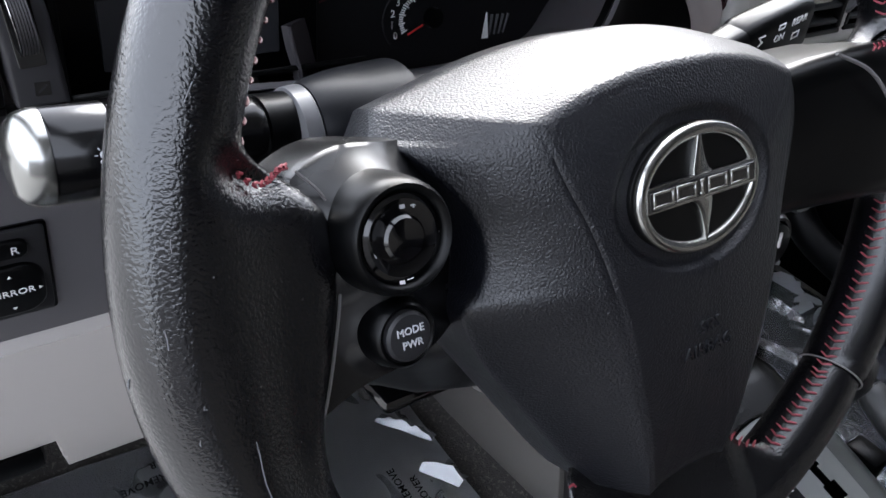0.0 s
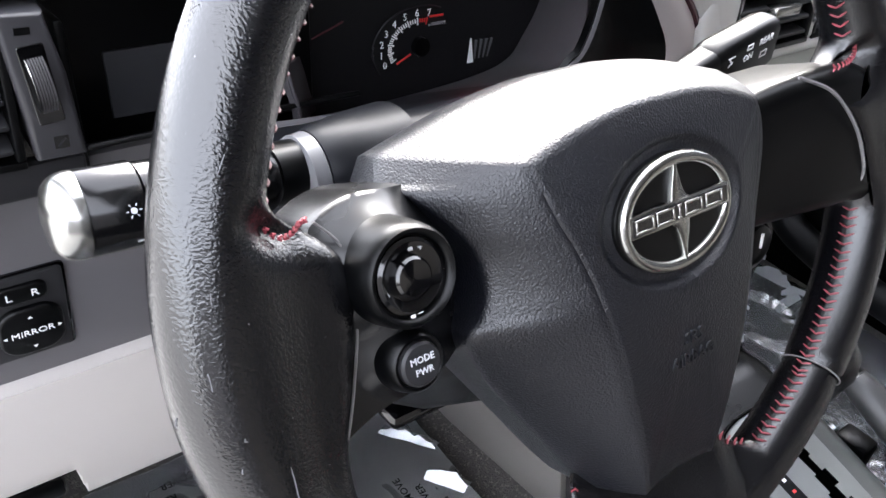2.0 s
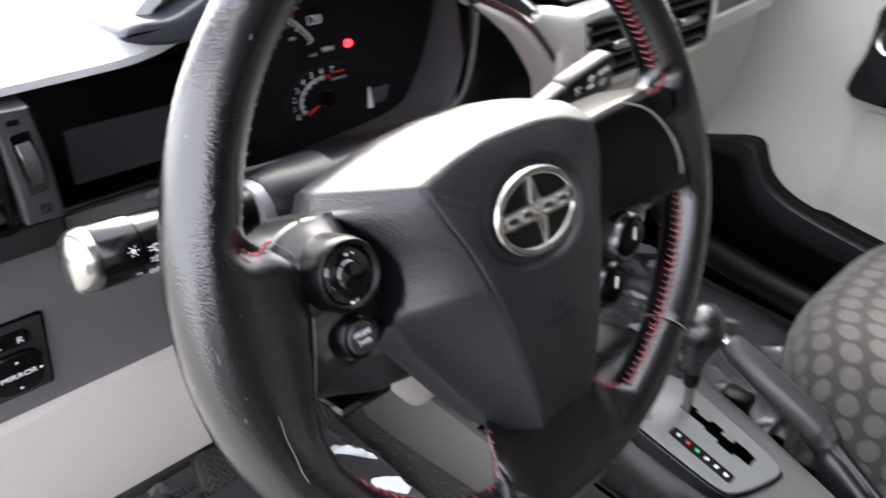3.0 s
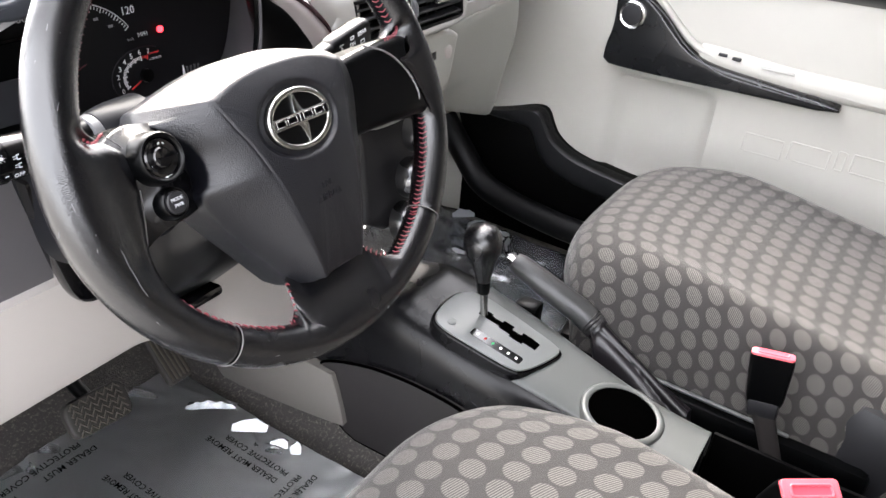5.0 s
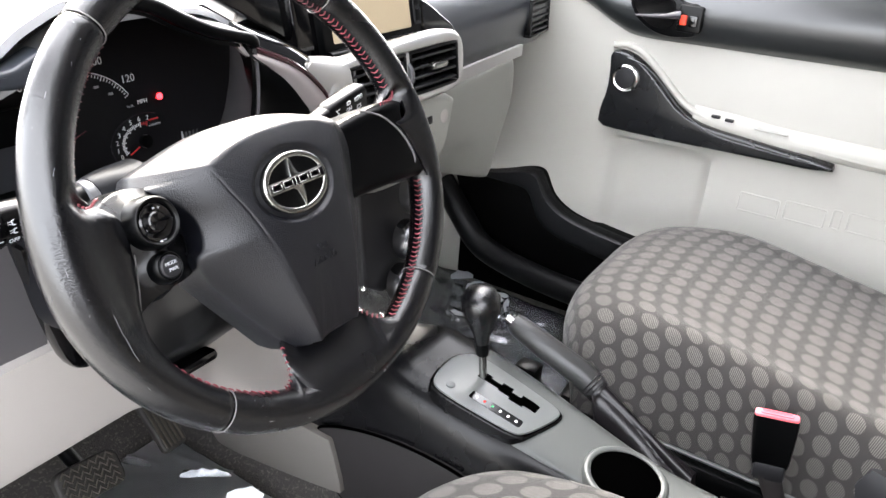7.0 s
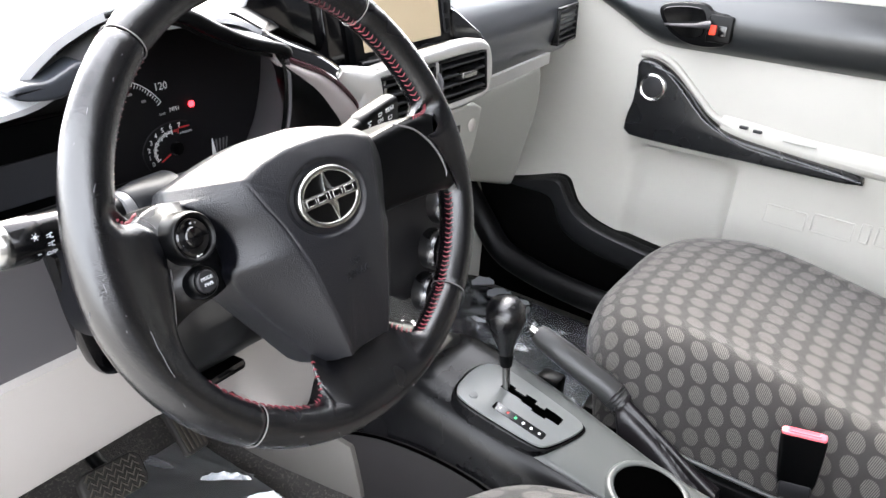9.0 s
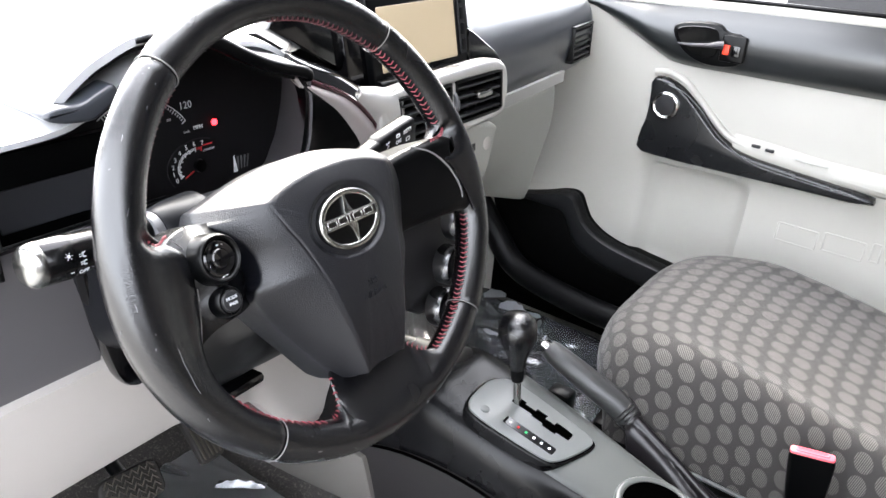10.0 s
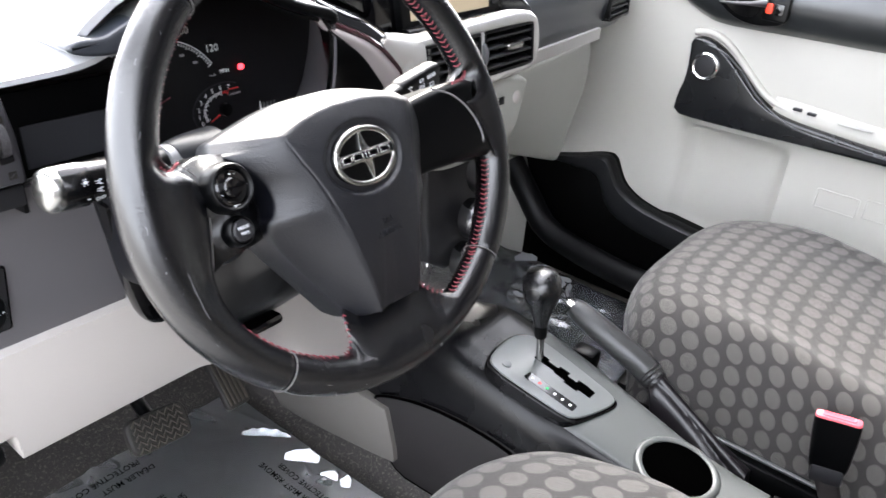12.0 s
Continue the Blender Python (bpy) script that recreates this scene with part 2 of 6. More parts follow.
def seat_cloth(shift):
    """Dark cloth woven with staggered round dots, each dot striped with fine light threads. Runs along the cloth's own UV, in metres."""
    m = bpy.data.materials.new("dotted_seat_cloth")
    m.use_nodes = True
    n, lk = m.node_tree.nodes, m.node_tree.links.new
    b = n["Principled BSDF"]
    uv = n.new("ShaderNodeUVMap")
    uv.uv_map = "cloth"

    def math_node(op, a, c=None, d=None):
        q = n.new("ShaderNodeMath")
        q.operation = op
        for i, v in enumerate((a, c, d)):
            if v is None:
                continue
            if isinstance(v, (int, float)):
                q.inputs[i].default_value = v
            else:
                lk(v, q.inputs[i])
        return q.outputs[0]

    sep = n.new("ShaderNodeSeparateXYZ")
    lk(uv.outputs[0], sep.inputs[0])
    A, B = 0.0325, 0.0288
    row = math_node("FLOOR", math_node("ADD", math_node("DIVIDE", sep.outputs[0], A), 0.5))
    dx = math_node("SUBTRACT", sep.outputs[0], math_node("MULTIPLY", row, A))
    along = math_node("DIVIDE", math_node("SUBTRACT", sep.outputs[1], math_node("MULTIPLY", row, shift)), B)
    dy = math_node("MULTIPLY", math_node("SUBTRACT", math_node("FRACT", math_node("ADD", along, 0.5)), 0.5), B)
    d = math_node("SQRT", math_node("ADD", math_node("MULTIPLY", dx, dx), math_node("MULTIPLY", dy, dy)))
    ring = n.new("ShaderNodeMapRange")
    ring.inputs[1].default_value, ring.inputs[2].default_value = 0.0129, 0.0117
    lk(d, ring.inputs[0])
    stripes = math_node("ADD", math_node("MULTIPLY", math_node("SINE", math_node("MULTIPLY", math_node("SUBTRACT", sep.outputs[0], math_node("MULTIPLY", sep.outputs[1], 0.35)), 2500.0)), 0.5), 0.5)
    dots = math_node("MULTIPLY", ring.outputs[0], stripes)
    stain = n.new("ShaderNodeTexNoise")
    stain.inputs["Scale"].default_value, stain.inputs["Detail"].default_value = 7.0, 5.0
    lk(uv.outputs[0], stain.inputs["Vector"])
    ground = n.new("ShaderNodeMixRGB")
    ground.inputs[1].default_value, ground.inputs[2].default_value = (0.0115, 0.0108, 0.0102, 1), (0.023, 0.0200, 0.0178, 1)
    lk(stain.outputs["Fac"], ground.inputs[0])
    mx = n.new("ShaderNodeMixRGB")
    mx.inputs[2].default_value = (0.099, 0.092, 0.084, 1)
    lk(dots, mx.inputs[0])
    lk(ground.outputs[0], mx.inputs[1])
    lk(mx.outputs[0], b.inputs["Base Color"])
    b.inputs["Roughness"].default_value = 0.9
    b.inputs["Sheen Weight"].default_value = 0.12
    weave = n.new("ShaderNodeTexNoise")
    weave.inputs["Scale"].default_value = 1400.0
    lk(uv.outputs[0], weave.inputs["Vector"])
    bump = n.new("ShaderNodeBump")
    bump.inputs["Strength"].default_value, bump.inputs["Distance"].default_value = 0.5, 0.0008
    lk(weave.outputs["Fac"], bump.inputs["Height"])
    lk(bump.outputs[0], b.inputs["Normal"])
    return m


CLOTH = {"driver": seat_cloth(0.0215), "passenger": seat_cloth(0.0155)}


# ---- mesh tools ----
def part(name, bm, material, parent=None, label="", smooth=True):
    bmesh.ops.recalc_face_normals(bm, faces=bm.faces)
    me = bpy.data.meshes.new(name)
    bm.to_mesh(me)
    bm.free()
    me.materials.append(material)
    if smooth:
        me.shade_smooth()
        me.set_sharp_from_angle(angle=radians(42))
    ob = new(name, me)
    if parent:
        ob.parent = parent
    if label:
        ob["label"] = label
    return ob


def thing(name, m, label, category, group="", kind=""):
    e = new(name)
    e.empty_display_size = 0.02
    e.matrix_world = m
    return tagged(e, label, category, group, kind)


def loft(rings, closed=True, caps=True):
    bm = bmesh.new()
    vs = [[bm.verts.new(p) for p in r] for r in rings]
    k = len(vs[0])
    for a, b in zip(vs, vs[1:]):
        for i in range(k if closed else k - 1):
            j = (i + 1) % k
            bm.faces.new((a[i], a[j], b[j], b[i]))
    if caps and closed:
        bm.faces.new(vs[0][::-1])
        bm.faces.new(vs[-1])
    return bm


def chaikin(pts, times=2, closed=True):
    pts = [Vector(p) for p in pts]
    for _ in range(times):
        out = [] if closed else [pts[0]]
        for i in range(len(pts) if closed else len(pts) - 1):
            a, b = pts[i], pts[(i + 1) % len(pts)]
            out += [a * 0.75 + b * 0.25, a * 0.25 + b * 0.75]
        pts = out if closed else out + [pts[-1]]
    return pts


def offset2(pts, d):
    """Moves a closed outline inwards by d."""
    n = len(pts)
    area = sum(pts[i].x * pts[(i + 1) % n].y - pts[(i + 1) % n].x * pts[i].y for i in range(n))
    s = 1 if area > 0 else -1
    out = []
    for i in range(n):
        t = (pts[(i + 1) % n] - pts[i - 1]).normalized()
        out.append(pts[i] + Vector((-t.y, t.x)) * s * d)
    return out


def slab(outline, z0, z1, r=0.003, seg=3, m=None, both=False, top=None):
    """A plate over a closed 2D outline, from z0 up to z1, with a rounded upper rim (both: lower rim too). top(x, y) shifts the upper side."""
    o = [Vector(p[:2]) for p in outline]
    rings = []
    if both:
        for i in range(seg + 1):
            a = math.pi / 2 * i / seg
            rings.append([(p.x, p.y, z0 + r * (1 - math.cos(a))) for p in offset2(o, r * (1 - math.sin(a)))])
    else:
        rings.append([(p.x, p.y, z0) for p in o])
    for i in range(seg + 1):
        a = math.pi / 2 * i / seg
        rings.append([(p.x, p.y, z1 - r + r * math.sin(a)) for p in offset2(o, r * (1 - math.cos(a)))])
    if top:
        rings = [[(x, y, z + top(x, y)) for x, y, z in q] for q in rings]
    bm = loft(rings)
    if m:
        bm.transform(m)
    return bm


def rbox(sx, sy, sz, bevel=0.002, m=None, seg=2):
    bm = bmesh.new()
    bmesh.ops.create_cube(bm, size=1)
    bm.transform(Matrix.Diagonal((sx, sy, sz, 1)))
    if bevel:
        bmesh.ops.bevel(bm, geom=list(bm.edges), offset=min(bevel, 0.49 * min(sx, sy, sz)), segments=seg, affect="EDGES", profile=0.5)
    if m:
        bm.transform(m)
    return bm


def tube(pts, radii, n=12, caps=True, flat=1.0):
    pts = [Vector(p) for p in pts]
    if isinstance(radii, (int, float)):
        radii = [radii] * len(pts)
    rings = []
    ref = Vector((0.13, 0.31, 0.94))
    for i, p in enumerate(pts):
        t = (pts[min(i + 1, len(pts) - 1)] - pts[max(i - 1, 0)]).normalized()
        a = t.cross(ref).normalized()
        b = t.cross(a)
        rings.append([p + (a * math.cos(w) + b * math.sin(w) * flat) * radii[i] for w in [2 * math.pi * j / n for j in range(n)]])
    return loft(rings, True, caps)


def ring_plate(outer, inner, depth, m, n=120):
    """A flat frame between two outlines round the same middle, with rounded front edges."""
    def reach(poly, a):
        d = Vector((math.cos(a), math.sin(a)))
        best = 0.0
        for i in range(len(poly)):
            p, q = Vector(poly[i][:2]), Vector(poly[(i + 1) % len(poly)][:2])
            e = q - p
            den = d.x * e.y - d.y * e.x
            if abs(den) < 1e-12:
                continue
            r, k = (p.x * e.y - p.y * e.x) / den, (p.x * d.y - p.y * d.x) / den
            if -1e-6 <= k <= 1 + 1e-6 and r > best:
                best = r
        return d * best

    angles = [2 * math.pi * i / n for i in range(n)]
    o, h = [reach(outer, a) for a in angles], [reach(inner, a) for a in angles]

    def between(f, z):
        return [(p.x + (q.x - p.x) * f, p.y + (q.y - p.y) * f, z) for p, q in zip(o, h)]

    bm = loft([between(0, -depth), between(0, -0.005), between(0.10, -0.0015), between(0.28, 0.0), between(0.75, 0.0), between(0.92, -0.0012), between(1, -0.004), between(1, -depth)], True, False)
    bm.transform(m)
    return bm


def lathe(profile, n=32, m=None):
    """Profile of (radius, height), turned round the local z axis."""
    bm = loft([[(r * math.cos(2 * math.pi * j / n), r * math.sin(2 * math.pi * j / n), z) for j in range(n)] for r, z in profile])
    if m:
        bm.transform(m)
    return bm


def sheet(f, nu, nv, thick=0.004, uvs=False):
    """A solid skin over f(u, v), u and v from 0 to 1, thickened to its back."""
    P = [[Vector(f(i / nu, j / nv)) for j in range(nv + 1)] for i in range(nu + 1)]
    bm = bmesh.new()
    layer = bm.loops.layers.uv.new("cloth") if uvs else None
    front = [[bm.verts.new(p) for p in row] for row in P]
    back = []
    for i in range(nu + 1):
        row = []
        for j in range(nv + 1):
            du = P[min(i + 1, nu)][j] - P[max(i - 1, 0)][j]
            dv = P[i][min(j + 1, nv)] - P[i][max(j - 1, 0)]
            nn = du.cross(dv)
            nn = nn.normalized() if nn.length > 1e-12 else Vector((0, 0, 1))
            row.append(bm.verts.new(P[i][j] - nn * thick))
        back.append(row)
    if uvs:
        mid = nv // 2
        su = [0.0]
        for i in range(nu):
            su.append(su[-1] + (P[i + 1][mid] - P[i][mid]).length)
        sv = []
        for i in range(nu + 1):
            c = [0.0]
            for j in range(nv):
                c.append(c[-1] + (P[i][j + 1] - P[i][j]).length)
            sv.append([q - c[mid] for q in c])
    for i in range(nu):
        for j in range(nv):
            fc = bm.faces.new((front[i][j], front[i + 1][j], front[i + 1][j + 1], front[i][j + 1]))
            if uvs:
                for lp, (a, c) in zip(fc.loops, ((i, j), (i + 1, j), (i + 1, j + 1), (i, j + 1))):
                    lp[layer].uv = (su[a], sv[a][c])
            fb = bm.faces.new((back[i][j], back[i][j + 1], back[i + 1][j + 1], back[i + 1][j]))
            if uvs:
                for lp, (a, c) in zip(fb.loops, ((i, j), (i, j + 1), (i + 1, j + 1), (i + 1, j))):
                    lp[layer].uv = (su[a], sv[a][c])
    for i in range(nu):
        bm.faces.new((front[i][0], back[i][0], back[i + 1][0], front[i + 1][0]))
        bm.faces.new((front[i + 1][nv], back[i + 1][nv], back[i][nv], front[i][nv]))
    for j in range(nv):
        bm.faces.new((front[0][j + 1], back[0][j + 1], back[0][j], front[0][j]))
        bm.faces.new((front[nu][j], back[nu][j], back[nu][j + 1], front[nu][j + 1]))
    return bm


def join(*bms):
    out = bms[0]
    for b in bms[1:]:
        me = bpy.data.meshes.new("tmp")
        b.to_mesh(me)
        b.free()
        out.from_mesh(me)
        bpy.data.meshes.remove(me)
    return out


def lettering(name, words, size, m, material, parent=None, label="", depth=0.0002, bold=0.0):
    cu = bpy.data.curves.new(name, "FONT")
    cu.body, cu.size, cu.align_x, cu.align_y, cu.extrude, cu.offset = words, size, "CENTER", "CENTER", depth, bold
    cu.resolution_u = 2
    tmp = new(name + "_text", cu)
    dg = bpy.context.evaluated_depsgraph_get()
    me = bpy.data.meshes.new_from_object(tmp.evaluated_get(dg))
    bpy.data.objects.remove(tmp)
    bpy.data.curves.remove(cu)
    me.name = name
    me.transform(m)
    me.materials.clear()
    me.materials.append(material)
    ob = new(name, me)
    if parent:
        ob.parent = parent
    if label:
        ob["label"] = label
    return ob


def facing(p, x_axis, z_axis):
    """A frame at p whose z points along z_axis and whose x is as near x_axis as can be."""
    z = Vector(z_axis).normalized()
    x = Vector(x_axis)
    x = (x - z * x.dot(z)).normalized()
    y = z.cross(x)
    return Matrix(((x.x, y.x, z.x, p[0]), (x.y, y.y, z.y, p[1]), (x.z, y.z, z.z, p[2]), (0, 0, 0, 1)))


def arc(cx, cy, r, a0, a1, n=12):
    return [(cx + r * math.cos(radians(a0 + (a1 - a0) * i / n)), cy + r * math.sin(radians(a0 + (a1 - a0) * i / n))) for i in range(n + 1)]


def rrect(w, h, r, n=5, cx=0.0, cy=0.0):
    return [p for sx, sy, a in ((1, 1, 0), (-1, 1, 90), (-1, -1, 180), (1, -1, 270)) for p in arc(cx + sx * (w / 2 - r), cy + sy * (h / 2 - r), r, a, a + 90, n)]


def smooth_max(x, w):
    return x if x > 30 * w else w * math.log1p(math.exp(x / w))


def clamp01(x):
    return max(0.0, min(1.0, x))


def ease(x):
    x = clamp01(x)
    return x * x * (3 - 2 * x)


def spline(pts, n):
    """n + 1 points along a Catmull-Rom curve through pts."""
    p = [Vector(q) for q in pts]
    p = [2 * p[0] - p[1], *p, 2 * p[-1] - p[-2]]
    out = []
    for k in range(n + 1):
        s = k / n * (len(p) - 3)
        i = min(int(s), len(p) - 4)
        t = s - i
        a, b, c, d = p[i:i + 4]
        out.append(0.5 * (2 * b + (c - a) * t + (2 * a - 5 * b + 4 * c - d) * t * t + (3 * b - a - 3 * c + d) * t ** 3))
    return out


# ---- the car's shell: ground, floor, tunnel, roof, pillars ----
bm = bmesh.new()
bmesh.ops.create_grid(bm, x_segments=8, y_segments=8, size=1500)
bm.transform(Matrix.Translation((0, 0, -0.32)))
tagged(part("ground", bm, ASPHALT), "pale grey concrete lot outside the car", "ground", kind="structure")


def floor_shape(u, v):
    x, y = -0.34 + 1.40 * u, -1.2 + 1.95 * v
    tunnel = 0.10 * math.exp(-((x - 0.375) / 0.082) ** 4)
    toe = 0.55 * smooth_max(y - 0.46, 0.025)
    return (x, y, -0.004 + tunnel + toe + 0.003 * noise.noise((x * 9, y * 9, 0)))


tagged(part("floor", sheet(floor_shape, 50, 50, 0.02), CARPET), "dark grey carpeted car floor", "floor", kind="structure")
tagged(part("wall_north", rbox(1.5, 0.02, 0.70, 0, pose(0.37, 0.80, 0.36)), CARPET), "carpeted bulkhead under the dashboard", "wall", kind="structure")
tagged(part("wall_south", rbox(1.5, 0.04, 1.25, 0.01, pose(0.37, -1.22, 0.58)), DARK), "plain rear wall of the cabin", "wall", kind="structure")
tagged(part("ceiling", rbox(1.36, 1.20, 0.04, 0.015, pose(0.37, -0.64, 1.22)), LINER), "pale headliner of the car", "ceiling", kind="structure")
tagged(part("wall_west", rbox(0.05, 0.13, 1.2, 0.02, pose(-0.345, -1.18, 0.58)), DARK), "dark pillar behind the open driver's door", "wall", kind="structure")
tagged(part("wall_east", rbox(0.05, 0.50, 1.2, 0.02, pose(1.09, -1.0, 0.58)), DARK), "dark trim behind the passenger door", "wall", kind="structure")
# unseen wall, added to cut sky light and reflections from the passenger side
tagged(part("wall_blocker_east", rbox(0.2, 7.0, 4.0, 0.0, pose(2.3, -3.3, 1.68)), BLOCKER), "plain dark wall added out of view to block light", "wall", kind="structure")
# added behind the camera, out of view, to darken what the rim reflects
tagged(part("wall_blocker_rear", rbox(3.4, 0.2, 2.3, 0.0, pose(-1.9, -3.0, 0.83, 0, 0, -22)), BLOCKER_GREY), "plain grey wall added behind the camera to darken reflections", "wall", kind="structure")
tagged(part("sill_west", rbox(0.09, 1.6, 0.12, 0.02, pose(-0.375, -0.15, 0.0)), DARK), "black door sill of the car", "sill", kind="structure")
tagged(part("pillar_west", tube([(-0.33, 0.74, 0.70), (-0.31, 0.35, 0.96), (-0.29, -0.10, 1.21)], 0.045, 12), DARK), "windscreen pillar", "pillar", kind="structure")
tagged(part("pillar_east", tube([(1.07, 0.74, 0.70), (1.05, 0.35, 0.96), (1.03, -0.10, 1.21)], 0.045, 12), DARK), "windscreen pillar", "pillar", kind="structure")
tagged(part("kick_west", rbox(0.03, 0.46, 0.66, 0.01, pose(-0.335, 0.56, 0.33)), DARK), "dark kick panel beside the pedals", "wall", kind="structure")

# ---- steering wheel ----
TAU = radians(25)
WHEEL = Matrix(((1, 0, 0, 0), (0, math.sin(TAU), -math.cos(TAU), 0), (0, math.cos(TAU), math.sin(TAU), 0.62), (0, 0, 0, 1)))
RIM, CORE = 0.1712, -0.013


def rim_point(a):
    r = RIM - 0.0225 * max(0.0, -math.sin(a)) ** 1.6
    return Vector((r * math.cos(a), r * math.sin(a), CORE))


def rim_radius(a):
    side = math.exp(-(((math.degrees(a) - 182) / 34) ** 4)) + math.exp(-(((math.degrees(a) + 2) / 34) ** 4)) + math.exp(-(((math.degrees(a) - 358) / 34) ** 4))
    return 0.0146 + 0.0010 * side


def rim_frame(a):
    d = 0.002
    t = (rim_point(a + d) - rim_point(a - d)).normalized()
    return rim_point(a), Vector((0, 0, 1)), t.cross(Vector((0, 0, 1)))


def thumb_rest(deg, plain=False):
    """How far the leather reaches inwards from the rim at the spokes, by the angle from the middle of the spoke (up: plus)."""
    table = ((-32, 0.0), (-25, 0.0015), (-20, 0.0040), (-16, 0.0080), (-12.9, 0.0120), (-10.3, 0.0160), (-6.4, 0.0216), (0, 0.0264), (5.8, 0.0276), (9.8, 0.0262), (12.0, 0.0232), (13.6, 0.0190), (14.6, 0.0130), (15.4, 0.0070), (16.4, 0.0))
    if plain:
        table = ((-12.2, 0.0), (-10.0, 0.0030), (-8.0, 0.0060), (-4.5, 0.0092), (1.4, 0.0136), (5.0, 0.0180), (7.3, 0.0216), (10.5, 0.0258), (13.0, 0.0250), (14.6, 0.0205), (15.7, 0.0130), (16.6, 0.0040), (17.6, 0.0))
    if deg <= table[0][0] or deg >= table[-1][0]:
        return 0.0
    for (d0, e0), (d1, e1) in zip(table, table[1:]):
        if d0 <= deg <= d1:
            return e0 + (e1 - e0) * (deg - d0) / (d1 - d0)


def rim_arc(a0, a1, n, grow=0.0, ends=True, m=22):
    rings = []
    for i in range(n + 1):
        deg = a0 + (a1 - a0) * i / n
        a = radians(deg)
        c, up, out = rim_frame(a)
        r = rim_radius(a) + grow
        if ends:
            r -= 0.0011 * (1 - ease(min(i, n - i) / 2.0))
        side = 180 - deg if 90 < deg < 270 else (deg if deg < 90 else deg - 360)
        ext = sum(thumb_rest(side + k * 0.8, deg < 90) for k in (-2, -1, 0, 1, 2)) / 5
        f = clamp01(ext / 0.012)
        level = 0.52 if 90 < deg < 270 else 0.88
        level -= (level + 0.20) * (ease((side - 10.5) / 8.0) if 90 < deg < 270 else ease((side - 7.0) / 9.0))
        ring = []
        for w in [2 * math.pi * j / m for j in range(m)]:
            q, h = math.cos(w) * 0.96, math.sin(w)
            if q < 0:
                k = -q / 0.96
                if h > 0:
                    plateau = (1 - (1 - level) * ease(k / 0.62)) * max(0.0, 1 - k ** 7) ** 0.5
                    h += (plateau - h) * f
                else:
                    h = math.copysign(abs(h) ** (1 - 0.55 * f), h)
                ring.append(c + out * (q * r - ext * k ** 0.8) + up * h * r)
            else:
                ring.append(c + (out * q + up * h) * r)
        rings.append(ring)
    return loft(rings)


def dome(outline, mid, height, wall, steps=26, edge=0.004):
    """A curved cap over a closed outline, height(x, y) above the plane, rounded at its rim and walled down to wall."""
    mid = Vector(mid)
    rings = []
    for i in range(1, steps + 1):
        f = i / steps * 0.985
        rings.append([(q.x, q.y, height(q.x, q.y)) for q in [mid.lerp(p, f) for p in outline]])
    rings.append([(p.x, p.y, height(p.x, p.y) - edge * 0.3) for p in offset2(outline, edge * 0.08)])
    rings.append([(p.x, p.y, height(p.x, p.y) - edge) for p in outline])
    rings.append([(p.x, p.y, wall) for p in outline])
    return loft(rings)


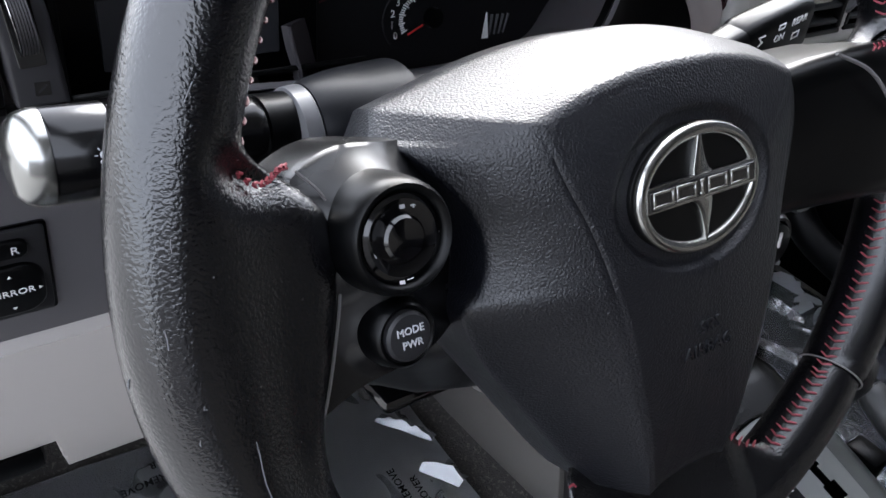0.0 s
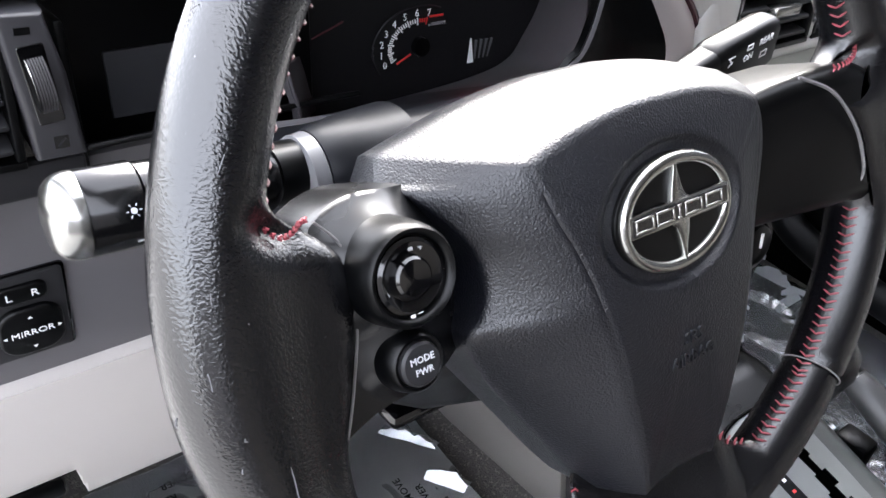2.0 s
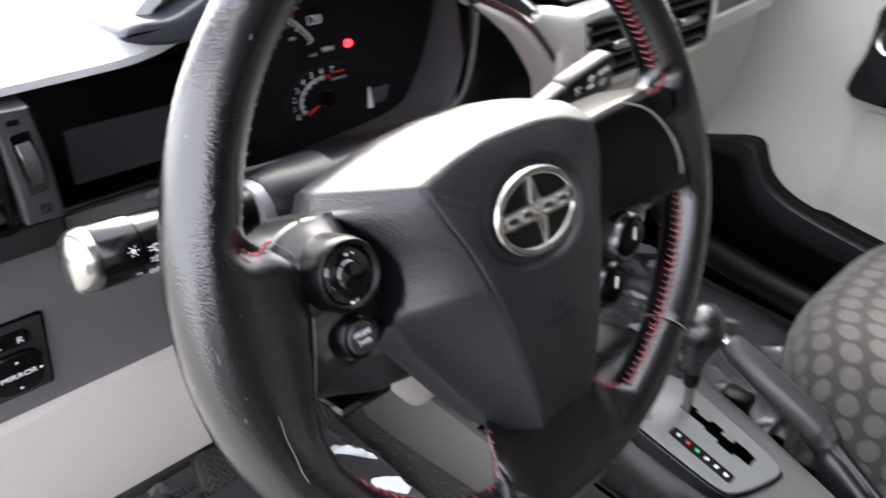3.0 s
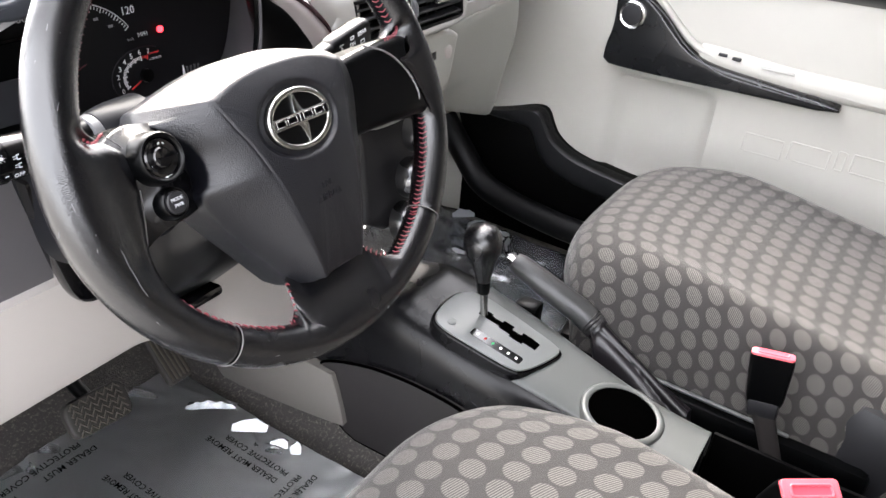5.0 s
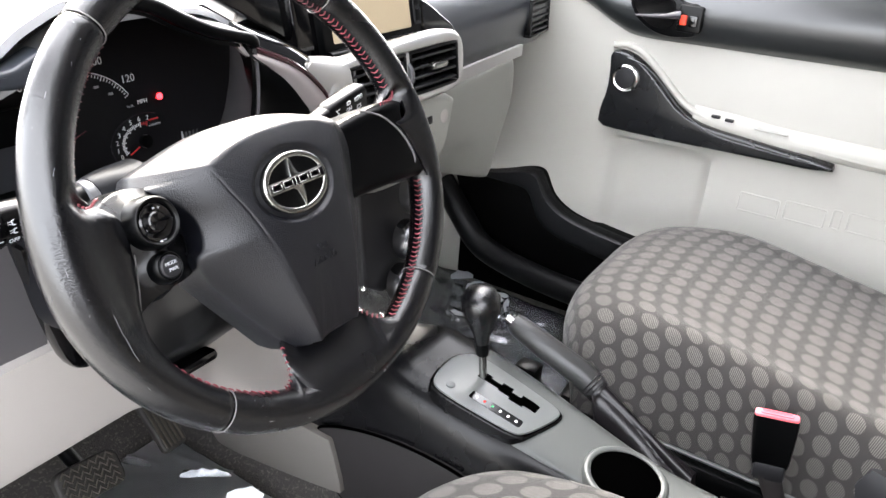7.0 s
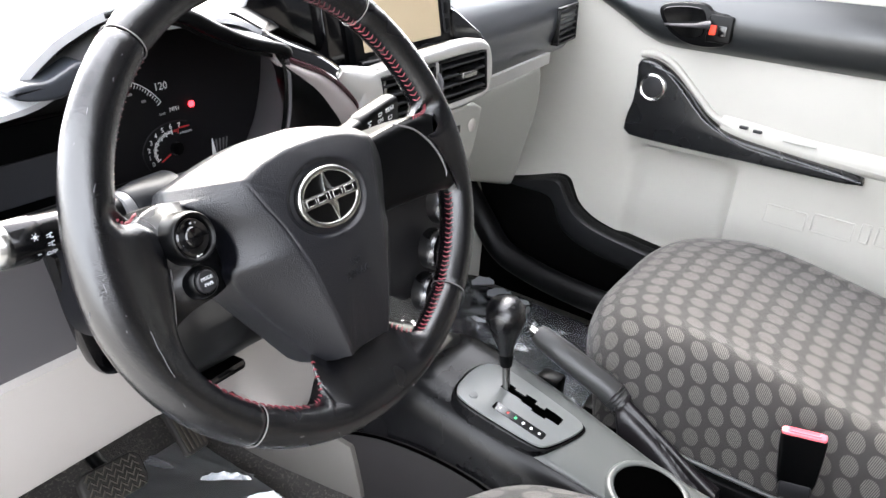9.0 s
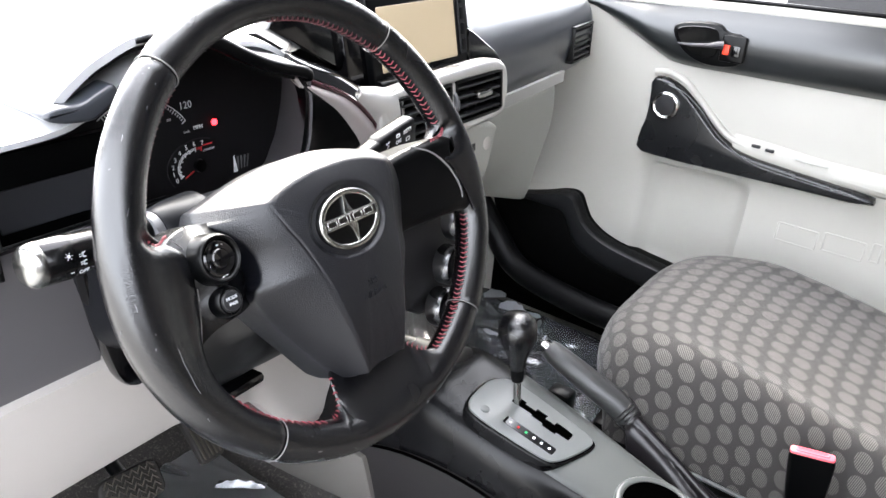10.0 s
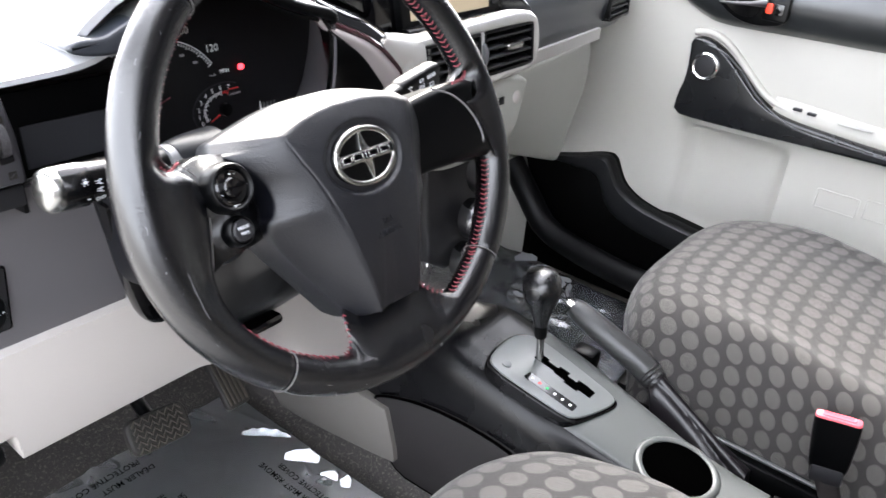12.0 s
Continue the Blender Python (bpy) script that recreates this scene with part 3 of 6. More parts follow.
def steering_wheel():
    w = thing("steering_wheel", WHEEL, "three-spoke steering wheel in worn black leather with red stitching", "steering wheel")
    part("rim_cover", rim_arc(51.5, 127, 40), LEATHER_SMOOTH, w, "smooth black leather over the top of the rim")
    part("rim_cover", rim_arc(127.6, 224.6, 120, m=40), LEATHER, w, "grained black leather, scuffed and shiny from use")
    part("rim_cover", rim_arc(225.2, 316.6, 50), LEATHER_SMOOTH, w, "smooth black leather on the flattened bottom")
    part("rim_cover", rim_arc(-42.8, 50.9, 116, m=40), LEATHER_SMOOTH, w, "grained black leather with red stitches inside")
    for a in (51.2, 127.3, 224.9, 316.9):
        c, up, out = rim_frame(radians(a))
        r = rim_radius(radians(a)) + 0.0001
        ring = [c + (out * math.cos(q) * 0.96 + up * math.sin(q)) * r for q in [2 * math.pi * j / 28 for j in range(29)]]
        part("seam", tube(ring, 0.00042, 6, False), SEAM, w, "pale worn leather seam")

    edge = [(x + 0.0012, y, -0.0125) for x, y in ((-0.1365, 0.0375), (-0.1302, 0.0300), (-0.1282, 0.0220), (-0.1280, 0.0130), (-0.1298, 0.0), (-0.1340, -0.0150), (-0.1373, -0.0250), (-0.1400, -0.0320))]
    part("seam", tube(spline(edge, 40), 0.00050, 6), SEAM, w, "thin grey edge of the leather")
    right_edge = [(0.0990, 0.0400, -0.0040), (0.1187, 0.0310, -0.0010), (0.1325, 0.0180, 0.0000), (0.1410, 0.0040, 0.0004), (0.1450, -0.0115, 0.0000), (0.1440, -0.0190, -0.0030)]
    part("seam", tube(spline(right_edge, 40), 0.00085, 6), SEAM, w, "thin grey edge of the leather")

    pod = [(-0.1370, 0.0335), (-0.1305, 0.0375), (-0.1220, 0.0405), (-0.1140, 0.0412), (-0.1000, 0.0385), (-0.0600, 0.0330), (-0.0600, -0.0260), (-0.0960, -0.0255), (-0.1160, -0.0262), (-0.1300, -0.0295), (-0.1410, -0.0345), (-0.1385, -0.0250), (-0.1350, -0.0150), (-0.1310, 0.0), (-0.1292, 0.0130), (-0.1295, 0.0220), (-0.1320, 0.0290)]
    pod = chaikin(pod, 2)

    def pod_height(x, y):
        d = math.hypot(x + 0.1143, y - 0.0168)
        e = math.hypot(x + 0.1150, y + 0.0115)
        mound = 0.0090 * math.exp(-(d / 0.0195) ** 4) + 0.0065 * math.exp(-(e / 0.0125) ** 4)
        return max(-0.042, -0.0150 - 0.026 * ease((0.108 - abs(x)) / 0.048) - 0.008 * ease((y - 0.022) / 0.024) + mound * ease((abs(x) - 0.070) / 0.03) - 0.004 * ease((y - 0.014) / 0.022) * ease((x + 0.122) / 0.024))

    part("spoke", dome(pod, (-0.102, 0.006), pod_height, -0.044), POD, w, "smooth black plastic spoke with switches")
    part("spoke", slab([(-p.x + 0.024 * ease((-p.x - 0.10) / 0.02), p.y) for p in pod][::-1], -0.050, -0.0010, 0.009, 6, top=lambda x, y: -0.013 * ease((0.140 - abs(x)) / 0.070)), BLACK, w, "smooth black plastic spoke")

    # lower spoke, wrapped in leather
    roll = [(-0.0340, -0.0925, -0.0270), (-0.0420, -0.1000, -0.0225), (-0.0455, -0.1100, -0.0190), (-0.0475, -0.1195, -0.0170), (-0.0535, -0.1255, -0.0155), (-0.0625, -0.1235, -0.0150), (-0.0735, -0.1190, -0.0145), (-0.0850, -0.1125, -0.0140)]
    turn = [(0.0290, -0.0990, -0.0210), (0.0380, -0.1080, -0.0140), (0.0480, -0.1170, -0.0128), (0.0600, -0.1228, -0.0124), (0.0700, -0.1232, -0.0122), (0.0790, -0.1205, -0.0122), (0.0900, -0.1130, -0.0125)]
    left, right = spline(roll[::-1], 40), spline(turn, 40)
    hem = left + [left[-1].lerp(right[0], k / 12) for k in range(1, 12)] + right

    def saddle(u, v):
        """From the crown of the rim (u = 0) inwards to the stitched hem (u = 1), following v along the spoke."""
        b = hem[min(len(hem) - 1, round(v * (len(hem) - 1)))]
        o, up, out = rim_frame(radians(231 + 78 * v))
        r = rim_radius(radians(231 + 78 * v)) + 0.0007
        o = o + out * 0.002
        q = o.lerp(b, u)
        fall = 1 - math.sqrt(max(0.0, 1 - u * u))
        flat = ease(u) * 0.80 + 0.20 * fall
        f = clamp01(((b - o).to_2d().length - 0.018) / 0.012)
        drop = fall * (1 - f) + flat * f
        return (q.x, q.y, CORE + r + (b.z - CORE - r) * drop - 0.0015 * (1 - math.sin(math.pi * v)) ** 4)

    part("spoke_cover", sheet(saddle, 36, len(hem) - 1, -0.004), LEATHER_SMOOTH, w, "smooth black leather over the lower spoke")

    # airbag cover: a raised shield with facets falling away to its edge
    EX, EY, EA, EB = -0.0032, 0.0080, 0.0315, 0.0220
    HEART = Vector((0.0, -0.005, 0.0105))
    top_in = [(0, 49.5, 0.5), (-20, 48.8, 0.4), (-42, 45, 0), (-63, 37.5, -1)]
    top_out = [(0, 61, -40), (-25, 60.5, -41), (-55, 56, -42), (-94, 46, -42)]
    side_in = [(-62.5, 35.5, -0.6), (-60, 28, 1.5), (-56, 17, 3.2), (-51, 6, 4.8), (-46.5, -6, 6), (-44.5, -13, 6.8), (-42.5, -20, 7.4), (-38.5, -34, 8), (-34, -54, 7), (-29, -73, 5), (-24.5, -91, 2), (-21, -106, -2)]
    scoop_out = [(-99, 38, -37), (-94.5, 33.5, -26), (-84, 20.2, -17), (-77.5, 8, -15), (-76.5, -3, -14.5), (-79.5, -12, -15), (-85, -19, -17.5), (-77.5, -37, -22.5), (-64, -58, -25), (-52, -76, -25), (-41, -93, -25), (-33, -105, -25)]
    plain_out = [(-99, 38, -33), (-98.5, 29, -27), (-97, 18, -24), (-93, 6, -23), (-88, -7, -23), (-85, -14, -23.5), (-82, -24, -24), *scoop_out[7:]]
    foot_in = [(-21, -106, -2), (-14, -104.5, -2.5), (0, -103.5, -3)]
    foot_out = [(-33, -105, -25), (-20, -111, -26), (0, -112, -26)]

    def flank(side_out):
        """Matching points of the front face's edge and of the cover's edge, from the top middle to the foot."""
        inner, outer = spline(top_in, 26), spline(top_out, 26)
        for k in range(1, 7):
            inner.append(Vector(top_in[-1]).lerp(Vector(side_in[0]), k / 7))
            outer.append(Vector(top_out[-1]).lerp(Vector(side_out[0]), k / 7))
        inner, outer = inner + spline(side_in, 84), outer + spline(side_out, 84)
        inner, outer = inner + spline(foot_in, 14)[1:], outer + spline(foot_out, 14)[1:]
        return [p * 0.001 for p in inner], [p * 0.001 for p in outer]

    li, lo = flank(scoop_out)
    ri, ro = [[Vector((-p.x, p.y, p.z)) for p in q] for q in flank(plain_out)]
    face, rim = li + ri[-2:0:-1], lo + ro[-2:0:-1]

    def pressed(p):
        """The dish round the emblem."""
        e = math.hypot((p.x - EX) / EA, (p.y - EY) / EB)
        return Vector((p.x, p.y, p.z - 0.0030 * ease((1.26 - e) / 0.15)))

    def face_point(f, q):
        p = HEART.lerp(q, f)
        p.z = HEART.z + (q.z - HEART.z) * f ** 2.2
        return pressed(p)

    rings = [[face_point(i / 44, q) for q in face] for i in range(1, 43)]
    rings.append([face_point(0.978, q) for q in face])
    rings.append([face_point(1.0, q) - Vector((0, 0, 0.0007)) for q in face])
    for i in range(1, 17):
        t = 0.04 + 0.92 * (i - 1) / 15
        rings.append([q.lerp(o, t) + Vector((0, 0, 0.0022 * math.sin(math.pi * t))) for q, o in zip(face, rim)])
    rings.append([q.lerp(o, 0.995) - Vector((0, 0, 0.0005)) for q, o in zip(face, rim)])
    rings.append([o - Vector((0, 0, 0.0022)) for o in rim])
    rings.append([Vector((o.x, o.y, min(o.z - 0.010, -0.046))) for o in rim])
    rings.append([Vector((o.x * 0.97, o.y * 0.97, -0.060)) for o in rim])
    part("airbag_cover", loft(rings), PAD, w, "grained black plastic airbag cover shaped like a shield")

    def pad_height(x, y):
        """Height of the front face near its middle line."""
        return HEART.z - 0.0105 * (abs(y + 0.005) / (0.0545 if y > -0.005 else 0.0985)) ** 2.2 * (0.95 if y > -0.005 else 1.28) - 2.0 * x * x

    # emblem: an oval ring with a bar and two curved blades, no lettering
    cx, cy, cz = EX, EY, 0.0082
    ea, eb = EA - 0.0026, EB - 0.0024
    rg = [(cx + ea * math.cos(q), cy + eb * math.sin(q), cz) for q in [2 * math.pi * j / 72 for j in range(73)]]
    em = part("emblem", tube(rg, 0.0024, 14, False, 0.85), EMBLEM_METAL, w, "oval silver emblem with a bar and two blades")
    disc = [((ea - 0.0005) * math.cos(2 * math.pi * j / 48), (eb - 0.0005) * math.sin(2 * math.pi * j / 48)) for j in range(48)]
    part("backing", slab(disc, -0.004, 0.0008, 0.0005, 1, pose(cx, cy, cz - 0.001)), BLACK, em, "black backing")
    part("rim_groove", slab([(x * 1.11, y * 1.15) for x, y in disc], -0.006, 0.0, 0.001, 2, pose(cx, cy, cz - 0.0016)), BLACK, w)
    for s in (1, -1):
        lf = spline([(-0.0050 * s, 0.0), (-0.0040 * s, 0.008 * s), (-0.0026 * s, 0.014 * s), (-0.0016 * s, 0.0195 * s)], 8)
        rgt = spline([(-0.0006 * s, 0.0193 * s), (0.0010 * s, 0.012 * s), (0.0034 * s, 0.006 * s), (0.0085 * s, 0.0030 * s), (0.0095 * s, 0.0)], 8)
        part("blade", slab([(p[0], p[1]) for p in lf + rgt], -0.001, 0.0018, 0.0008, 2, pose(cx - 0.0004 * s, cy + 0.0006, cz)), EMBLEM_METAL, em)
    part("bar", slab(rrect(0.0560, 0.0086, 0.0010), -0.001, 0.0022, 0.0006, 2, pose(cx, cy + 0.0008, cz)), EMBLEM_METAL, em)
    part("bar_inlay", slab(rrect(0.0530, 0.0062, 0.0006), 0, 0.0004, 0.0002, 1, pose(cx, cy + 0.0008, cz + 0.0021)), GLOSS, em)
    for x0, wd in ((-0.0208, 0.0098), (-0.0098, 0.0098), (-0.0020, 0.0022), (0.0060, 0.0100), (0.0180, 0.0102)):
        m = pose(cx + x0, cy + 0.0008, cz + 0.0026)
        bars = [rbox(wd, 0.0010, 0.0008, 0.0002, m @ pose(0, dy, 0), 1) for dy in (-0.0022, 0.0022)]
        bars += [rbox(0.0010, 0.0036, 0.0008, 0.0002, m @ pose(dx, 0, 0), 1) for dx in ((-wd / 2 + 0.0005, wd / 2 - 0.0005) if wd > 0.005 else (0,))]
        part("mark", join(*bars), EMBLEM_METAL, em, "plain raised frame")

    # switches on the spoke
    vm = pose(-0.1143, 0.0168, 0.001)
    vol = part("volume_switch", lathe([(0.0172, -0.048), (0.0168, -0.010), (0.0162, -0.003), (0.0156, 0.0004), (0.0146, 0.0018), (0.0136, 0.0014), (0.0126, 0.0002), (0.0122, -0.0012), (0.0, -0.0012)], 56, vm), BLACK, w, "round black audio switch with a raised rim")
    part("dish", lathe([(0.0119, -0.003), (0.0118, -0.0002), (0.0105, 0.0004), (0.0080, -0.0006), (0.0068, -0.0008), (0.0, -0.0008)], 40, vm), GLOSS, vol, "glossy black ring with white signs")
    part("button", lathe([(0.0064, -0.003), (0.0063, 0.0010), (0.0055, 0.0018), (0.0030, 0.0012), (0.0, 0.0009)], 32, vm), GLOSS, vol)
    zz = 0.0008
    part("mark", join(rbox(0.0016, 0.0004, 0.0003, 0, pose(-0.1098, 0.0247, zz)), rbox(0.0004, 0.0016, 0.0003, 0, pose(-0.1098, 0.0247, zz)), rbox(0.0014, 0.0011, 0.0003, 0, pose(-0.1132, 0.0250, zz))), GREY_PRINT, vol)
    part("mark", join(rbox(0.0016, 0.0013, 0.0003, 0, pose(-0.1160, 0.0050, zz)), rbox(0.0022, 0.0004, 0.0003, 0, pose(-0.1135, 0.0053, zz)), rbox(0.0006, 0.0020, 0.0003, 0, pose(-0.1155, 0.0052, zz))), WHITE, vol)
    part("mark", join(rbox(0.0004, 0.0022, 0.0003, 0, pose(-0.1035, 0.0165, zz, 0, 0, 35)), rbox(0.0004, 0.0022, 0.0003, 0, pose(-0.1035, 0.0150, zz, 0, 0, -35))), WHITE, vol)
    part("mark", join(rbox(0.0004, 0.0016, 0.0003, 0, pose(-0.1233, 0.0130, zz, 0, 0, -35)), rbox(0.0004, 0.0016, 0.0003, 0, pose(-0.1233, 0.0142, zz, 0, 0, 35))), GREY_PRINT, vol)
    mm = pose(-0.1150, -0.0115, 0)
    mode = part("mode_button", lathe([(0.0112, -0.048), (0.0106, -0.008), (0.0095, -0.0028), (0.0086, -0.0020), (0.0078, -0.0024), (0.0077, -0.0036), (0.0, -0.0036)], 40, mm), BLACK, w, "round black push button in a collar")
    part("cap", lathe([(0.0073, -0.006), (0.0072, -0.0012), (0.0064, -0.0004), (0.0, -0.0001)], 40, mm), DARK, mode)
    lettering("print", "MODE", 0.0031, pose(-0.1150, -0.0095, 0.0), PALE_PRINT, mode)
    lettering("print", "PWR", 0.0031, pose(-0.1147, -0.0134, 0.0), PALE_PRINT, mode)

    # raised, unpainted writing on the airbag cover
    for words, v in (("SRS", -0.0415), ("AIRBAG", -0.0500)):
        lettering("print", words, 0.0074, pose(-0.0005, v, pad_height(0.0, v) + 0.0002, 7, 0, 0), PAD, w, "raised letters in the same plastic", 0.0008)
    part("mark", join(rbox(0.004, 0.0006, 0.0008, 0, pose(0.004, -0.0605, pad_height(0.004, -0.0605))), rbox(0.0007, 0.005, 0.0008, 0, pose(0.0095, -0.0605, pad_height(0.0095, -0.0605)))), PAD, w)

    # red stitches: pairs of slanting threads over the leather's joint
    rng = random.Random(4)

    def stitches(a0, a1, n, tilt):
        out = []
        for i in range(n):
            a = radians(a0 + (a1 - a0) * i / (n - 1))
            c, up, o = rim_frame(a)
            r = rim_radius(a) + 0.0002
            t = up.cross(o)
            for s in (1, -1):
                p0 = c + (-o * math.cos(tilt) * 0.96 + up * math.sin(tilt)) * (r + 0.0004)
                w1 = tilt + s * 0.24
                p1 = c + (-o * math.cos(w1) * 0.96 + up * math.sin(w1)) * r + t * (0.0016 + 0.0005 * rng.random())
                out.append(tube([p0, (p0 + p1) / 2 + (p0 - c).normalized() * 0.0003, p1], [0.00042, 0.00052, 0.00030], 6))
        return join(*out)

    part("stitching", stitches(-11.5, -46, 22, radians(12)), RED_THREAD, w, "red zigzag stitches")
    part("stitching", stitches(-47, -63, 10, radians(14)), RED_THREAD, w, "red zigzag stitches")
    part("stitching", stitches(17.5, 51, 20, radians(9)), RED_THREAD, w, "red zigzag stitches")
    part("stitching", stitches(52, 90, 22, radians(7)), DARK_THREAD, w, "dark red stitches")
    part("stitching", stitches(203, 240, 16, radians(12)), RED_THREAD, w, "red stitches")
    part("stitching", stitches(128, 162, 20, radians(6)), DARK_THREAD, w, "dark red stitches")

    def stitch_line(pts, n, h):
        out = []
        path = spline(pts, n)
        for i in range(n):
            t = (path[i + 1] - path[i]).normalized()
            b = t.cross(Vector((0, 0, 1)))
            for s in (1, -1):
                out.append(tube([path[i] + Vector((0, 0, 0.0004)), path[i] + b * s * h + t * 0.0012], [0.00062, 0.00036], 6))
        return join(*out)

    part("stitching", stitch_line([(-0.0422, -0.1003, -0.0212), (-0.0457, -0.1100, -0.0178), (-0.0478, -0.1190, -0.0158), (-0.0535, -0.1248, -0.0145), (-0.0600, -0.1245, -0.0138)], 8, 0.0020), RED_THREAD, w, "red stitches round the lower spoke")
    part("stitching", stitch_line([(0.0330, -0.1030, -0.0165), (0.0382, -0.1083, -0.0128), (0.0480, -0.1170, -0.0116), (0.0580, -0.1222, -0.0110)], 7, 0.0020), RED_THREAD, w, "red stitches round the lower spoke")
    part("stitching", stitch_line([(-0.1545, 0.0470, -0.0080), (-0.1520, 0.0405, -0.0070), (-0.1485, 0.0372, -0.0065), (-0.1450, 0.0378, -0.0065), (-0.1420, 0.0398, -0.0070), (-0.1395, 0.0400, -0.0075)], 11, 0.0007), RED_THREAD, w, "red stitches above the thumb rest")
    part("stitching", stitch_line([(0.1535, 0.052, -0.009), (0.1490, 0.044, -0.006), (0.1400, 0.0400, -0.005), (0.124, 0.0395, -0.004)], 12, 0.0016), RED_THREAD, w, "red stitches above the thumb rest")

    # scratches and scuffs on the leather
    for k in range(24):
        a = radians(rng.uniform(130, 262)) if k < 18 else radians(rng.uniform(60, 128))
        c, up, o = rim_frame(a)
        q = rng.uniform(-0.2, 1.5)
        r = rim_radius(a) + 0.00005
        ln = rng.uniform(0.0006, 0.0028) if k else 0.0
        p = []
        for j in range(3):
            da, dq = ln / RIM * (j - 1) * rng.uniform(0.3, 1), 0.05 * (j - 1) * rng.uniform(-1, 1)
            cc, uu, oo = rim_frame(a + da)
            p.append(cc + (oo * math.cos(q + dq) * 0.96 + uu * math.sin(q + dq)) * r)
        if k:
            part("scuff", tube(p, 0.00008 + 0.00007 * rng.random(), 4), SCRATCH, w)
    for a0, a1, q0, q1 in ((188, 198.5, 1.98, 1.52), (180.3, 181.2, 0.25, 0.15)):
        p = []
        for j in range(9):
            a = radians(a0 + (a1 - a0) * j / 8)
            c, up, o = rim_frame(a)
            q = q0 + (q1 - q0) * j / 8 + 0.015 * math.sin(j * 1.7)
            p.append(c + (o * math.cos(q) * 0.96 + up * math.sin(q)) * (rim_radius(a) + 0.00008))
        part("scuff", tube(p, 0.00018, 5), SCRATCH, w, "long pale scratch in the leather")
    return w


steering_wheel()


# ---- steering column with stalks ----
def column():
    c = thing("steering_column", WHEEL, "black plastic steering column shroud behind the wheel", "steering column")

    def section(z, hw, top, bottom, r):
        o = rrect(2 * hw, top - bottom, r, 6, 0, (top + bottom) / 2)
        return [(x, y, z) for x, y in o]

    part("upper_shroud", loft([section(-0.076, 0.076, 0.044, -0.03, 0.018), section(-0.080, 0.083, 0.0495, -0.035, 0.020), section(-0.086, 0.0865, 0.0525, -0.04, 0.022), section(-0.10, 0.088, 0.0525, -0.045, 0.022), section(-0.13, 0.090, 0.0495, -0.05, 0.024), section(-0.24, 0.090, 0.044, -0.06, 0.026)]), SHROUD, c)
    part("hub_core", lathe([(0.050, -0.090), (0.052, -0.050)], 32), BLACK, c)
    sy, sw = 0.0365, -0.0925
    part("stalk_boss", tube([(-0.060, sy - 0.006, sw - 0.004), (-0.078, sy - 0.003, sw - 0.002), (-0.086, sy, sw), (-0.092, sy, sw), (-0.0945, sy, sw)], [0.0285, 0.0250, 0.0212, 0.0190, 0.0178], 32), SHROUD, c, "flared boss of the light stalk")
    part("stalk_socket", tube([(-0.094, sy, sw), (-0.0952, sy, sw), (-0.1010, sy, sw), (-0.1020, sy, sw)], [0.0165, 0.0176, 0.0172, 0.0150], 32), SATIN_GREY, c, "satin grey ring round the stalk")

    def keel(z, hw, bottom):
        return [(x, y, z) for x, y in chaikin([(-hw, -0.025), (-hw, -0.055), (-hw * 0.86, bottom + 0.012), (-hw * 0.72, bottom), (hw * 0.72, bottom), (hw * 0.86, bottom + 0.012), (hw, -0.055), (hw, -0.025)], 2)]

    part("lower_shroud", loft([keel(-0.06, 0.060, -0.062), keel(-0.075, 0.066, -0.080), keel(-0.11, 0.068, -0.094), keel(-0.15, 0.064, -0.105), keel(-0.20, 0.058, -0.122), keel(-0.24, 0.052, -0.130)]), BLACK, c, "dark grey lower shroud")
    part("adjuster_lever", rbox(0.046, 0.010, 0.03, 0.004, pose(-0.020, -0.117, -0.175, 18, 0, 0)), GLOSS, c)
    return c


column()


